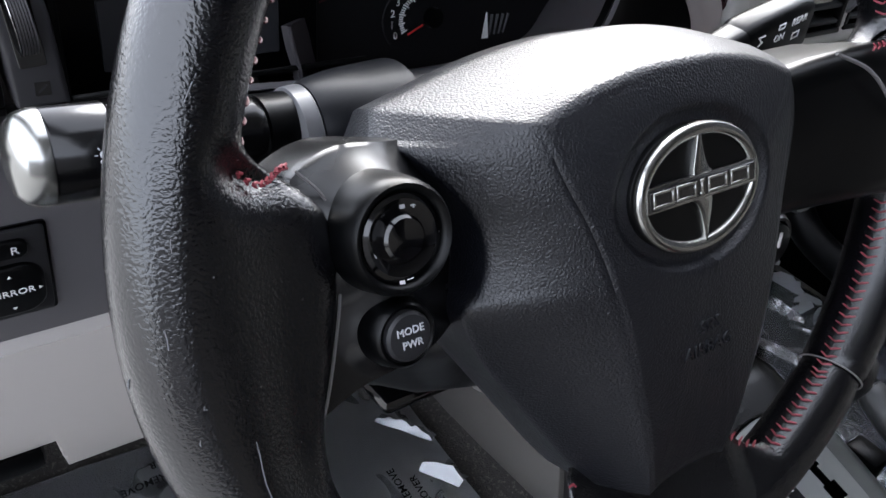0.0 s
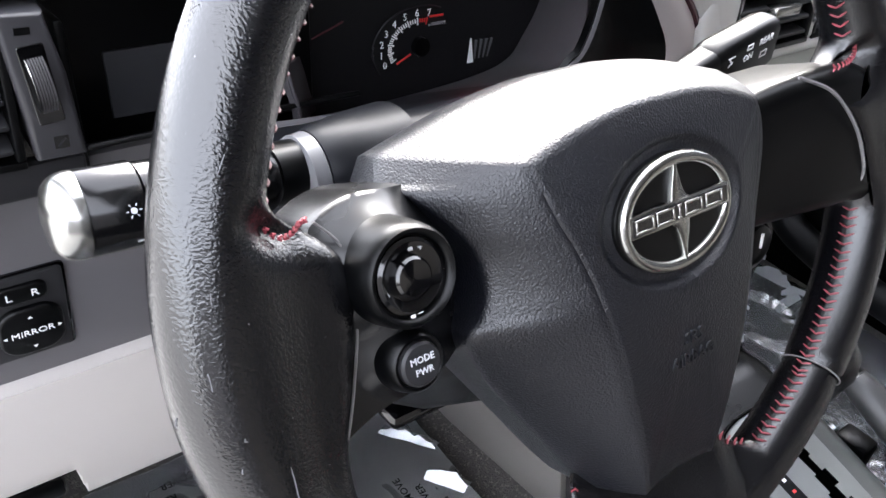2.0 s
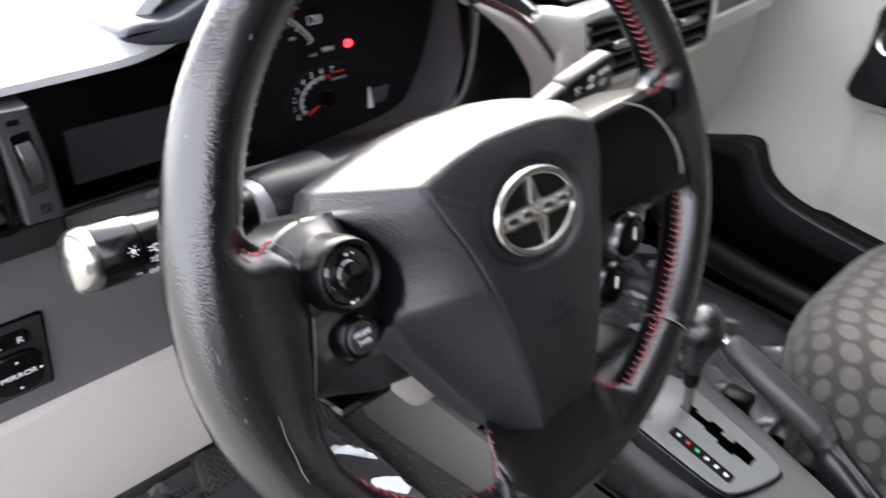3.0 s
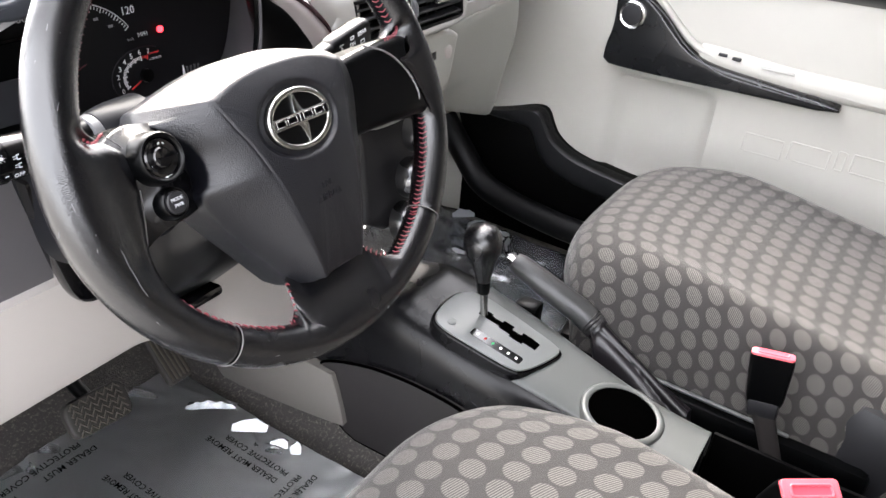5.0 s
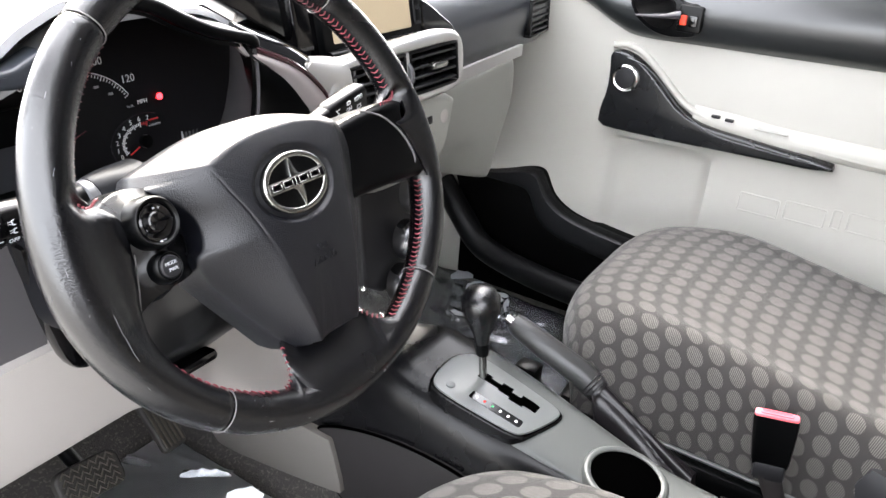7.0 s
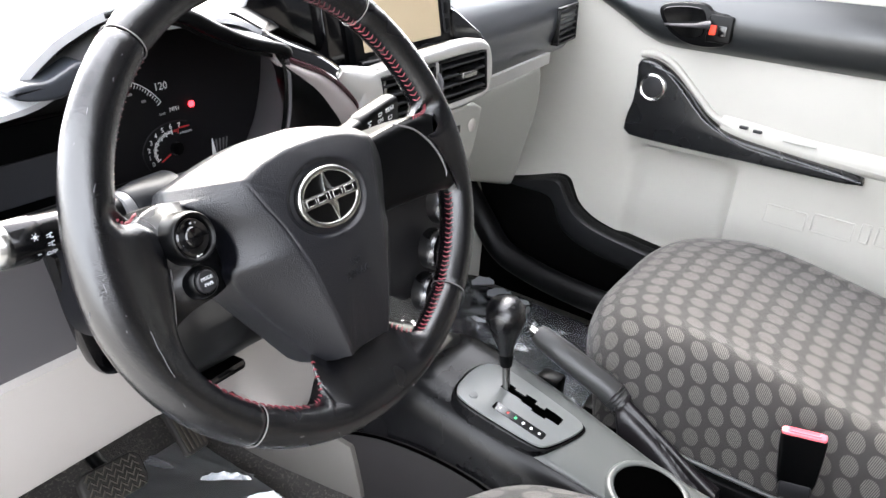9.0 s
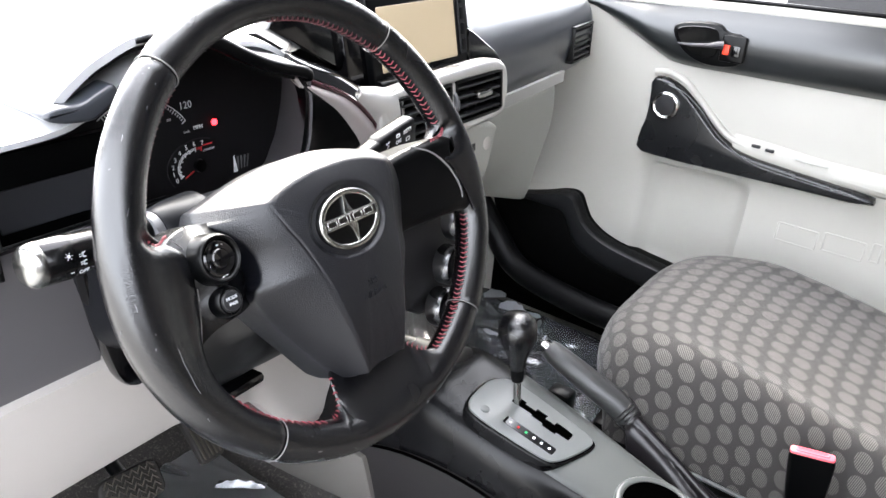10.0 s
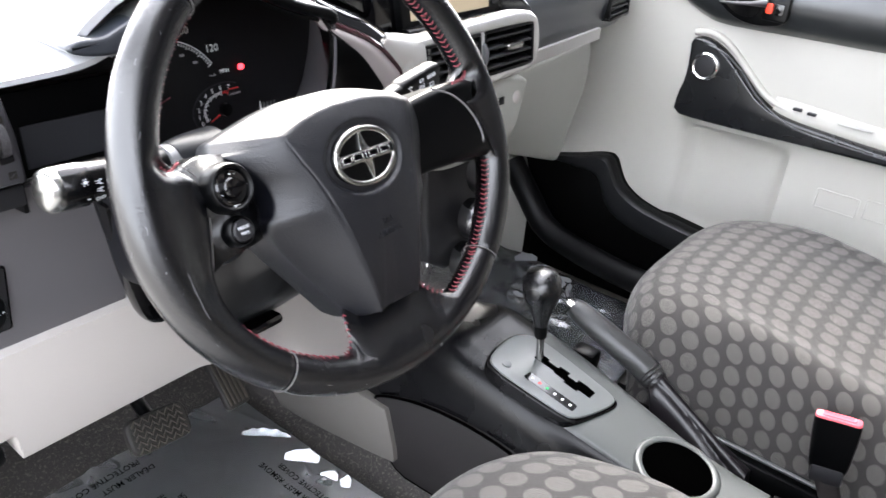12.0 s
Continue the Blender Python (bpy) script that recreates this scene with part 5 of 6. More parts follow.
def sweep_trim():
    """The silver and beige band that sweeps from the binnacle to the middle vents."""
    t = thing("sweep_trim", pose(0, 0, 0), "silver-beige trim band sweeping from dials to vents", "trim")
    a = spline([(0.122, 0.176, 0.674), (0.131, 0.172, 0.665), (0.168, 0.168, 0.642), (0.197, 0.168, 0.613), (0.213, 0.168, 0.590), (0.221, 0.168, 0.55)], 30)
    b = spline([(0.124, 0.180, 0.682), (0.134, 0.175, 0.671), (0.183, 0.168, 0.649), (0.217, 0.167, 0.624), (0.238, 0.166, 0.598), (0.249, 0.166, 0.55)], 30)
    part("band", sheet(lambda u, v: a[round(u * 30)].lerp(b[round(u * 30)], v) + Vector((0, -0.004 * math.sin(math.pi * v), 0)), 30, 8, 0.006), TAUPE, t, "pale beige band")
    part("edge", tube([p + Vector((0.0015, 0.001, 0.0025)) for p in b[1:28]], [0.0028] * 27, 8), PLUM, t, "dark plum glossy edge strip")
    c = spline([(0.126, 0.184, 0.687), (0.137, 0.178, 0.677), (0.186, 0.171, 0.6545), (0.220, 0.169, 0.629), (0.236, 0.168, 0.612)], 24)
    e = spline([(0.142, 0.210, 0.690), (0.167, 0.204, 0.681), (0.204, 0.202, 0.666), (0.236, 0.200, 0.650), (0.250, 0.196, 0.640)], 24)
    part("strip", sheet(lambda u, v: c[round(u * 20)].lerp(e[round(u * 20)], v) + Vector((0, -0.005 * math.sin(math.pi * v), 0.005 * math.sin(math.pi * v))), 20, 8, 0.006), GLOSS, t, "gloss black strip")
    g = spline([(0.207, 0.171, 0.6400), (0.221, 0.166, 0.627), (0.240, 0.163, 0.600), (0.250, 0.162, 0.55)], 16)
    h = spline([(0.222, 0.184, 0.650), (0.250, 0.176, 0.646), (0.276, 0.164, 0.634), (0.282, 0.160, 0.55)], 16)
    part("rail", sheet(lambda u, v: g[round(u * 16)].lerp(h[round(u * 16)], v) + Vector((0, -0.007 * math.sin(math.pi * v), 0.003 * math.sin(math.pi * v))), 16, 8, 0.006), SILVER, t, "silver painted rail")
    return t


sweep_trim()


# ---- middle of the dashboard ----
VENT_TILT = (0, -1, 0.12)


def centre_stack():
    c = thing("centre_stack", pose(0, 0, 0), "silver and cream centre stack between the seats", "centre stack")
    fm = facing((0.372, 0.158, 0.608), (1, 0.02, 0), VENT_TILT)
    outer = chaikin([(-0.140, 0.030), (-0.10, 0.036), (0.0, 0.040), (0.09, 0.042), (0.118, 0.036), (0.128, 0.015), (0.126, -0.018), (0.112, -0.034), (0.02, -0.037), (-0.10, -0.036), (-0.135, -0.030)], 2)

    part("vent_frame", ring_plate([(p.x, p.y) for p in outer], rrect(0.220, 0.051, 0.010, 6, 0.001, 0), 0.024, fm), SILVER, c, "silver painted frame round two vents")
    part("divider", rbox(0.016, 0.056, 0.020, 0.005, fm @ pose(0.0, 0, -0.0105)), SILVER, c, "silver bar between the vents")
    part("divider_dial", lathe([(0.018, -0.0028), (0.019, -0.0014), (0.019, 0.0014), (0.018, 0.0028)], 32, fm @ pose(0.002, 0, -0.0130, 0, 90, 0)), SATIN_GREY, c, "ribbed grey vent wheel")
    low = chaikin([(-0.115, -0.036), (0.118, -0.036), (0.110, -0.075), (0.096, -0.120), (0.06, -0.135), (-0.06, -0.135), (-0.085, -0.120), (-0.10, -0.075)], 2)
    part("upper_panel", slab(low, -0.05, -0.004, 0.008, 3, fm @ pose(0, 0, 0, 5, 0, 0)), CREAM, c, "cream panel below the vents with a rounded foot")
    foot = chaikin([(-0.085, -0.10), (0.095, -0.10), (0.080, -0.19), (0.065, -0.28), (-0.065, -0.28), (-0.075, -0.19)], 1)
    part("control_panel", slab(foot, -0.05, -0.012, 0.006, 3, fm @ pose(0, 0, 0, 5, 0, 0)), DARK, c, "dark panel with the climate knobs")
    part("mark", rbox(0.012, 0.010, 0.001, 0.0004, fm @ pose(0.052, -0.066, -0.0085)), BLACK, c)
    part("mark", lathe([(0.009, 0), (0.008, 0.0006), (0, 0.0006)], 20, fm @ pose(0.088, -0.068, -0.0095)), BEIGE, c)
    return c


centre_stack()
louvre_vent("air_vent", facing((0.315, 0.1555, 0.608), (1, 0.02, 0), VENT_TILT), 0.094, 0.046, 4, "black louvred middle vent in a silver frame")
louvre_vent("air_vent", facing((0.4300, 0.158, 0.608), (1, 0.02, 0), VENT_TILT), 0.100, 0.046, 4, "black louvred middle vent in a silver frame")


def climate_knob(p):
    k = thing("climate_knob", facing(p, (1, 0, 0), (0, -1, 0.2)), "round black climate knob with a dull metal ring", "knob", "climate knobs")
    part("ring", lathe([(0.026, -0.012), (0.027, 0.0), (0.0265, 0.006), (0.024, 0.010), (0.021, 0.009), (0.020, 0.004), (0.0, 0.004)], 40), KNOB_METAL, k, "dull metal ring")
    part("face", lathe([(0.0195, 0.002), (0.0185, 0.012), (0.016, 0.014), (0.0, 0.0135)], 32), BLACK, k)
    part("pointer", rbox(0.003, 0.014, 0.002, 0.0006, pose(0, 0.006, 0.0145)), WHITE, k)
    return k


for kz in (0.470, 0.405, 0.340):
    climate_knob((0.362, 0.128 + 0.10 * (0.47 - kz), kz))


def radio():
    r = thing("radio", facing((0.366, 0.225, 0.679), (1, 0.0, 0), (0, -1, 0.22)), "black radio unit with a tan screen", "radio")
    part("bezel", slab(rrect(0.236, 0.116, 0.008), -0.06, 0.0, 0.003, 2), GLOSS, r)
    part("body", slab(rrect(0.196, 0.108, 0.004), 0.0, 0.010, 0.002, 2, pose(0.012, 0.002, 0)), BLACK, r)
    part("screen", slab(rrect(0.150, 0.072, 0.002), 0.0102, 0.0112, 0.0004, 1, pose(0.004, 0.001, 0)), SCREEN_FILM, r, "tan film over the screen")
    part("key_strip", slab(rrect(0.014, 0.078, 0.002), 0.0102, 0.0118, 0.0006, 1, pose(0.094, 0.006, 0)), DARK, r, "dark grey key strip")
    for i in range(4):
        part("key", rbox(0.010, 0.014, 0.001, 0.0003, pose(0.094, -0.022 + 0.019 * i, 0.0121)), BLACK, r)
    for i in range(6):
        part("key", rbox(0.016, 0.008, 0.002, 0.0006, pose(-0.062 + 0.026 * i, -0.044, 0.0108)), GLOSS, r)
    part("knob", lathe([(0.008, 0), (0.008, 0.012), (0.007, 0.014), (0, 0.014)], 24, pose(0.108, 0.052, 0.006)), BLACK, r)
    part("side_glass", slab([(-0.118, -0.024), (-0.114, 0.052), (-0.185, 0.060), (-0.215, 0.030), (-0.170, 0.004)], -0.02, 0.004, 0.004, 3, pose(0, 0, -0.012)), GLOSS, r, "gloss black panel beside the screen")
    part("ledge", tube([(-0.085, -0.049, 0.012), (0.0, -0.050, 0.014), (0.092, -0.049, 0.012)], 0.0075, 12), BLACK, r, "rolled black ledge under the screen")
    part("cheek", slab(chaikin([(0.100, -0.070), (0.100, 0.0), (0.118, -0.006), (0.150, -0.026), (0.182, -0.046), (0.185, -0.072)], 2), -0.05, 0.012, 0.006, 4), GLOSS, r, "gloss black rounded cheek")
    return r


radio()

# ---- passenger's side of the dashboard ----
def passenger_dash():
    d = thing("passenger_dash", pose(0, 0, 0), "dark rolled passenger dashboard with a silver strip", "dashboard")

    def roll(u, v):
        x = 0.505 + 0.505 * u
        y0 = 0.205 + 0.052 * u
        prof = [(0.20, 0.692), (0.10, 0.690), (0.045, 0.682), (0.012, 0.657), (0.0, 0.622), (0.004, 0.584), (0.014, 0.556), (0.03, 0.546)]
        p = spline(prof, 28)[round(v * 28)]
        round_end = 0.085 * (1 - math.sqrt(1 - clamp01((u - 0.84) / 0.16) ** 2 * 0.98))
        lift = 0.546 + 0.055 * clamp01((u - 0.84) / 0.16) ** 2.5
        return (x, y0 + p[0] + round_end, min(max(p[1], lift), 0.692 - 0.03 * clamp01((u - 0.88) / 0.12) ** 3))

    part("roll", sheet(roll, 40, 28, -0.01), DASHTOP, d, "dark grained upper roll")
    part("silver_strip", sheet(lambda u, v: (0.512 + 0.292 * u, 0.2015 + 0.0305 * u, 0.574 - 0.018 * v - 0.004 * u), 20, 3, 0.006), SILVER, d, "thin silver trim strip")

    def lower(u, v):
        s = spline([(0.0, 0.546), (-0.004, 0.536), (0.0, 0.49), (0.014, 0.43), (0.026, 0.37), (0.036, 0.312), (0.055, 0.292), (0.14, 0.284)], 24)[round(v * 24)]
        x = 0.455 + (0.385 + 0.035 * clamp01((0.55 - s[1]) / 0.10)) * u
        low = s[1] if s[1] > 0.43 else 0.43 - (0.43 - s[1]) * clamp01(1 - 1.1 * (1 - u))
        turn = 0.13 * clamp01((u - 0.88) / 0.12) ** 2.4
        return (x, 0.216 + 0.03 * u + s[0] + turn, low)

    part("glovebox", sheet(lower, 40, 24, -0.01), CREAM, d, "cream lower panel with the glovebox")
    return d


passenger_dash()
louvre_vent("air_vent", facing((0.890, 0.2395, 0.604), (1, 0.11, 0), (0.11, -1, 0.05)), 0.084, 0.054, 5, "black louvred vent at the passenger end", False)

# ---- passenger door ----
DOOR = 1.02


def passenger_door():
    d = thing("passenger_door", pose(0, 0, 0), "beige passenger door panel with a black armrest trim", "car door")

    def skin(u, v):
        y = 0.62 - 1.42 * u
        z = 0.0 + 0.655 * v + 0.03 * clamp01(u * 1.4)
        x = DOOR + 0.02 * math.exp(-((z - 0.33) / 0.10) ** 2) * 0.6 - 0.05 * ease((y - 0.22) / 0.3)
        # pocket pressed into the lower panel
        px = ease((0.135 - y) / 0.03) * ease((y + 0.062) / 0.012) * ease((0.386 - z) / 0.012) * ease((z - 0.15) / 0.05)
        x += 0.022 * px
        return (x, y, z)

    part("panel", sheet(skin, 120, 60, 0.02), BEIGE_CLOTH, d, "beige moulded door panel")

    # dark upper band, swelling towards the cabin
    low = spline([(0.60, 0.655), (0.33, 0.652), (0.26, 0.640), (0.195, 0.612), (0.140, 0.585), (0.095, 0.575), (-0.012, 0.577), (-0.246, 0.583), (-0.80, 0.60)], 60)
    up = spline([(0.60, 0.66), (0.33, 0.662), (0.26, 0.665), (0.195, 0.668), (0.140, 0.671), (0.095, 0.674), (-0.012, 0.681), (-0.246, 0.692), (-0.80, 0.72)], 60)

    def band(u, v):
        i = round(u * 60)
        p = low[i].lerp(up[i], v)
        h = (up[i] - low[i]).length
        return (DOOR - 0.004 - min(0.030, 0.45 * h) * math.sin(math.pi * min(1.0, v * 1.05)) ** 0.6, p[0], p[1])

    part("upper_band", sheet(band, 60, 14, 0.02), BAND, d, "dark charcoal upper band")
    part("sill", tube([(DOOR + 0.012, p[0], p[1] + 0.004) for p in up[::2]], 0.014, 10), BEIGE_CLOTH, d, "pale window sill")
    part("weatherstrip", tube([(DOOR + 0.004, p[0], p[1] + 0.0165) for p in up[::2]], 0.004, 8), BLACK, d, "black rubber window strip")

    # handle in its recess
    hm = facing((DOOR - 0.036, 0.055, 0.633), (0, -1, 0), (-1, 0, 0))
    rec = part("handle_recess", slab(chaikin([(-0.066, 0.006), (-0.053, 0.018), (-0.01, 0.025), (0.016, 0.025), (0.030, 0.013), (0.063, 0.015), (0.070, -0.034), (0.029, -0.045), (-0.011, -0.043), (-0.044, -0.026)], 2), -0.02, 0.0032, 0.003, 2, hm), BLACK, d, "black handle recess")
    part("hollow", slab(chaikin([(-0.058, 0.004), (-0.048, 0.013), (-0.01, 0.019), (0.014, 0.018), (0.022, -0.002), (0.020, -0.030), (-0.010, -0.036), (-0.040, -0.020)], 2), 0.0, 0.0042, 0.001, 1, hm), GLOSS, rec, "gloss black hollow")
    part("handle", tube([hm @ Vector(p) for p in ((-0.046, -0.016, 0.008), (-0.020, -0.013, 0.014), (0.008, -0.009, 0.016), (0.022, -0.006, 0.013), (0.030, -0.005, 0.010))], [0.0028, 0.0045, 0.0060, 0.0100, 0.0120], 14, True, 0.6), TRIM_GREY, rec, "dark satin pull lever")
    part("lock_plate", slab(rrect(0.040, 0.044, 0.004), 0, 0.008, 0.002, 2, hm @ pose(0.046, -0.010, 0)), BLACK, rec)
    part("lock_tab", slab(rrect(0.011, 0.016, 0.002), 0.008, 0.0125, 0.001, 2, hm @ pose(0.0365, -0.012, 0)), glowing("red_lock_plastic", (0.75, 0.04, 0.01), 0.0), rec, "red lock marker")
    part("lock_tab", slab(rrect(0.014, 0.018, 0.002), 0.008, 0.0135, 0.001, 2, hm @ pose(0.053, -0.012, 0)), GLOSS, rec)

    # black armrest trim with the speaker
    am = facing((DOOR - 0.012, 0, 0), (0, -1, 0), (-1, 0, 0))
    trim = chaikin([(-0.146, 0.543), (-0.122, 0.548), (-0.095, 0.540), (-0.066, 0.520), (-0.036, 0.492), (0.0, 0.460), (0.05, 0.443), (0.12, 0.437), (0.263, 0.427), (0.267, 0.411), (0.12, 0.408), (0.0, 0.404), (-0.10, 0.402), (-0.152, 0.404), (-0.150, 0.44), (-0.142, 0.47), (-0.142, 0.51)], 1)
    at = part("armrest_trim", slab(trim, -0.03, 0.008, 0.006, 5, am), ARMREST, d, "gloss black armrest trim")
    part("speaker_ring", lathe([(0.0245, 0.0), (0.0245, 0.005), (0.0215, 0.0065), (0.019, 0.005), (0.0, 0.005)], 40, am @ pose(-0.109, 0.501, 0.008)), CHROME, at, "chrome ring")
    part("speaker_grille", lathe([(0.0185, 0.004), (0.018, 0.0065), (0.0, 0.008)], 36, am @ pose(-0.109, 0.501, 0.008)), DARK, at, "dark grey speaker grille")
    piping = [(0.112, 0.538), (0.080, 0.530), (0.044, 0.506), (0.012, 0.475), (-0.022, 0.452), (-0.065, 0.434), (-0.13, 0.4275), (-0.262, 0.4205)]
    part("piping", tube(spline([(DOOR - 0.0205, y, z) for y, z in piping], 60), 0.0011, 6), SATIN_GREY, at, "thin grey accent line")
    # beige ledge and rail behind the trim
    ridge = [(0.146, 0.556), (0.116, 0.560), (0.086, 0.549), (0.058, 0.527), (0.030, 0.502), (-0.005, 0.474), (-0.055, 0.457), (-0.125, 0.451), (-0.30, 0.442), (-0.60, 0.44)]
    path = spline([(DOOR - 0.004, y, z) for y, z in ridge], 60)
    part("armrest_rail", tube([p + Vector((0.002, 0, -0.004)) for p in path], 0.0062, 12), BEIGE_CLOTH, d, "beige rolled edge above the trim")
    part("ledge", sheet(lambda u, v: (DOOR + 0.008 - (0.014 + 0.004 * v) * math.sin(math.pi * v) ** 0.5, -0.02 - 0.75 * u, 0.478 - 0.010 * ease(u * 4) - 0.045 * v), 30, 10, -0.01), BEIGE_CLOTH, d, "beige armrest ledge")
    for y, z in ((-0.060, 0.463), (-0.084, 0.461)):
        part("window_switch", rbox(0.008, 0.015, 0.005, 0.0015, pose(DOOR - 0.0075, y, z)), DARK, d, "small black window switch")
    # slightly darker plastic paints the slot's thin shadow line
    part("grip_slot", slab(rrect(0.055, 0.006, 0.003), 0, 0.002, 0.0008, 2, facing((DOOR - 0.0095, -0.155, 0.457), (0, -1, 0), (-0.6, 0, 1))), CREAM, d, "shallow grip slot, a shadow line painted in darker cream")
    # raised outline letters shown as plain frames
    em = facing((DOOR + 0.0125, 0, 0), (0, -1, 0), (-1, 0, 0))
    for y0, w in ((0.128, 0.068), (0.207, 0.066), (0.284, 0.014), (0.309, 0.068), (0.388, 0.068)):
        h, t = 0.033, 0.0035
        zc = 0.317 + 0.06 * (y0 - 0.128)
        part("raised_mark", join(rbox(w, t, 0.004, 0.001, em @ pose(y0 + w / 2, zc + h / 2, 0)), rbox(w, t, 0.004, 0.001, em @ pose(y0 + w / 2, zc - h / 2, 0)), rbox(t, h, 0.004, 0.001, em @ pose(y0, zc, 0)), rbox(t, h, 0.004, 0.001, em @ pose(y0 + w, zc, 0))), BEIGE_CLOTH, d)
    return d


passenger_door()


def kick_panel():
    k = thing("kick_panel", pose(0, 0, 0), "black plastic kick panel and sill trim by the passenger door", "kick panel")
    kp = facing((0.985, 0, 0), (0, -1, 0), (-1, 0, 0))
    edge = chaikin([(-0.62, 0.235), (-0.41, 0.250), (-0.33, 0.266), (-0.275, 0.284), (-0.250, 0.281), (-0.236, 0.254), (-0.220, 0.230), (-0.180, 0.208), (-0.115, 0.196), (0.0, 0.184), (0.30, 0.16)], 2, False)
    inner = [(q.x - 0.020 * ease((q.x + 0.36) / 0.16), q.y - 0.006 - 0.046 * ease((q.x + 0.42) / 0.22)) for q in edge]
    # flat plate; the hollow's shade is only its near-black colour
    part("panel", slab([(q.x, q.y) for q in edge] + [(0.30, 0.0), (-0.62, 0.0)], -0.05, 0.001, 0.004, 2, kp), RECESS_SHADE, k, "near-black plate, shade of the hollow painted on")
    # rolled flange that frames the hollow
    rings = []
    for q, w in zip(edge, inner):
        rings.append([kp @ Vector((q.x + (w[0] - q.x) * s, q.y + (w[1] - q.y) * s, h)) for s, h in ((0.0, -0.03), (0.0, 0.002), (0.06, 0.006), (0.30, 0.007), (0.62, 0.006), (0.88, 0.003), (1.0, -0.004), (0.9, -0.03))])
    part("flange", loft(rings), FLANGE, k, "satin charcoal rolled flange")
    roll = spline([(0.965, 0.46, 0.22), (0.955, 0.405, 0.165), (0.950, 0.352, 0.112), (0.948, 0.29, 0.090), (0.944, 0.195, 0.078), (0.940, 0.10, 0.075), (0.936, -0.10, 0.075), (0.935, -0.5, 0.075)], 40)
    part("sill_step", tube(roll, 0.026, 16), SILL_SHADE, k, "rounded satin sill trim, darkened in colour for shade")
    return k


kick_panel()


# ---- console between the seats ----
def console_z(x, y):
    """Height of the console's upper face: rising forwards, rounded off to both sides."""
    z = 0.1935 + 0.20 * smooth_max(y + 0.195, 0.02)
    z = min(z, 0.2535) if y < 0.12 else min(z, 0.2535 - 0.25 * (y - 0.12))
    return z


def console():
    c = thing("centre_console", pose(0, 0, 0), "dark grey plastic centre console with cup holder", "console")

    def top(u, v, y0, y1):
        y = y0 + (y1 - y0) * u
        near, far = 0.280 + 0.012 * ease((0.02 - y) / 0.2), 0.464 - 0.052 * ease((0.06 - y) / 0.40)
        hw, cxm = (far - near) / 2, (far + near) / 2
        a = math.pi * v
        q = math.cos(a)
        x = cxm - hw * (abs(q) ** 0.42) * (1 if q > 0 else -1)
        s = math.sin(a) ** 0.32
        return (x, y, 0.02 + (console_z(x, y) - 0.02) * s)

    part("body", sheet(lambda u, v: top(u, v, 0.30, -0.287), 60, 48, 0.01), CONSOLE, c, "dark grey moulded body")

    def rear_face(u, v):
        x, y, z = top(u, 0.33 + 0.57 * v, 0.045, -0.289)
        return (x, y, z + 0.0022 - 0.0035 * max(0.0, abs(2 * v - 1) - 0.94) / 0.06)

    part("top_panel", sheet(rear_face, 50, 48, 0.004), CONSOLE_REAR, c, "pale grey rear face")
    # cloth-like dark inlay on the driver's side
    im = facing((0.279, 0, 0), (0, -1, 0), (-1, 0, 0.0))
    inlay = chaikin([(-0.225, 0.115), (-0.20, 0.135), (-0.12, 0.160), (-0.02, 0.165), (0.05, 0.150), (0.20, 0.13), (0.24, 0.03), (-0.10, 0.012), (-0.185, 0.010)], 2)
    part("side_panel", slab(inlay, -0.02, 0.006, 0.004, 2, im), INLAY, c, "charcoal cloth-like side panel")
    part("panel_joint", tube([im @ Vector((q.x, q.y, 0.0035)) for q in inlay + inlay[:1]], 0.0022, 8), HOLE, c, "dark joint round the side panel")
    # cup holder ring at the rear
    cup = pose(0.348, -0.191, 0.2010, 6, 0, 0)
    part("cup_holder", lathe([(0.0530, -0.010), (0.0515, 0.0010), (0.0490, 0.0034), (0.0455, 0.0038), (0.0425, 0.0026), (0.0410, -0.0005), (0.0405, -0.010)], 56, cup), CONSOLE_REAR, c, "raised pale rim of the cup holder")
    # no real depth: a black disc paints the shade of the well
    part("cup_well", lathe([(0.0418, 0.0015), (0.0405, 0.0022), (0.0, 0.0020)], 48, cup), HOLE, c, "flat black disc, shade of the well painted on")
    # shade inside the tray is put into its colour
    part("rear_tray", join(rbox(0.13, 0.26, 0.02, 0.004, pose(0.355, -0.42, 0.085)), rbox(0.006, 0.26, 0.09, 0.002, pose(0.418, -0.42, 0.13))), RECESS_SHADE, c, "empty tray, its shade painted near-black")
    return c


console()


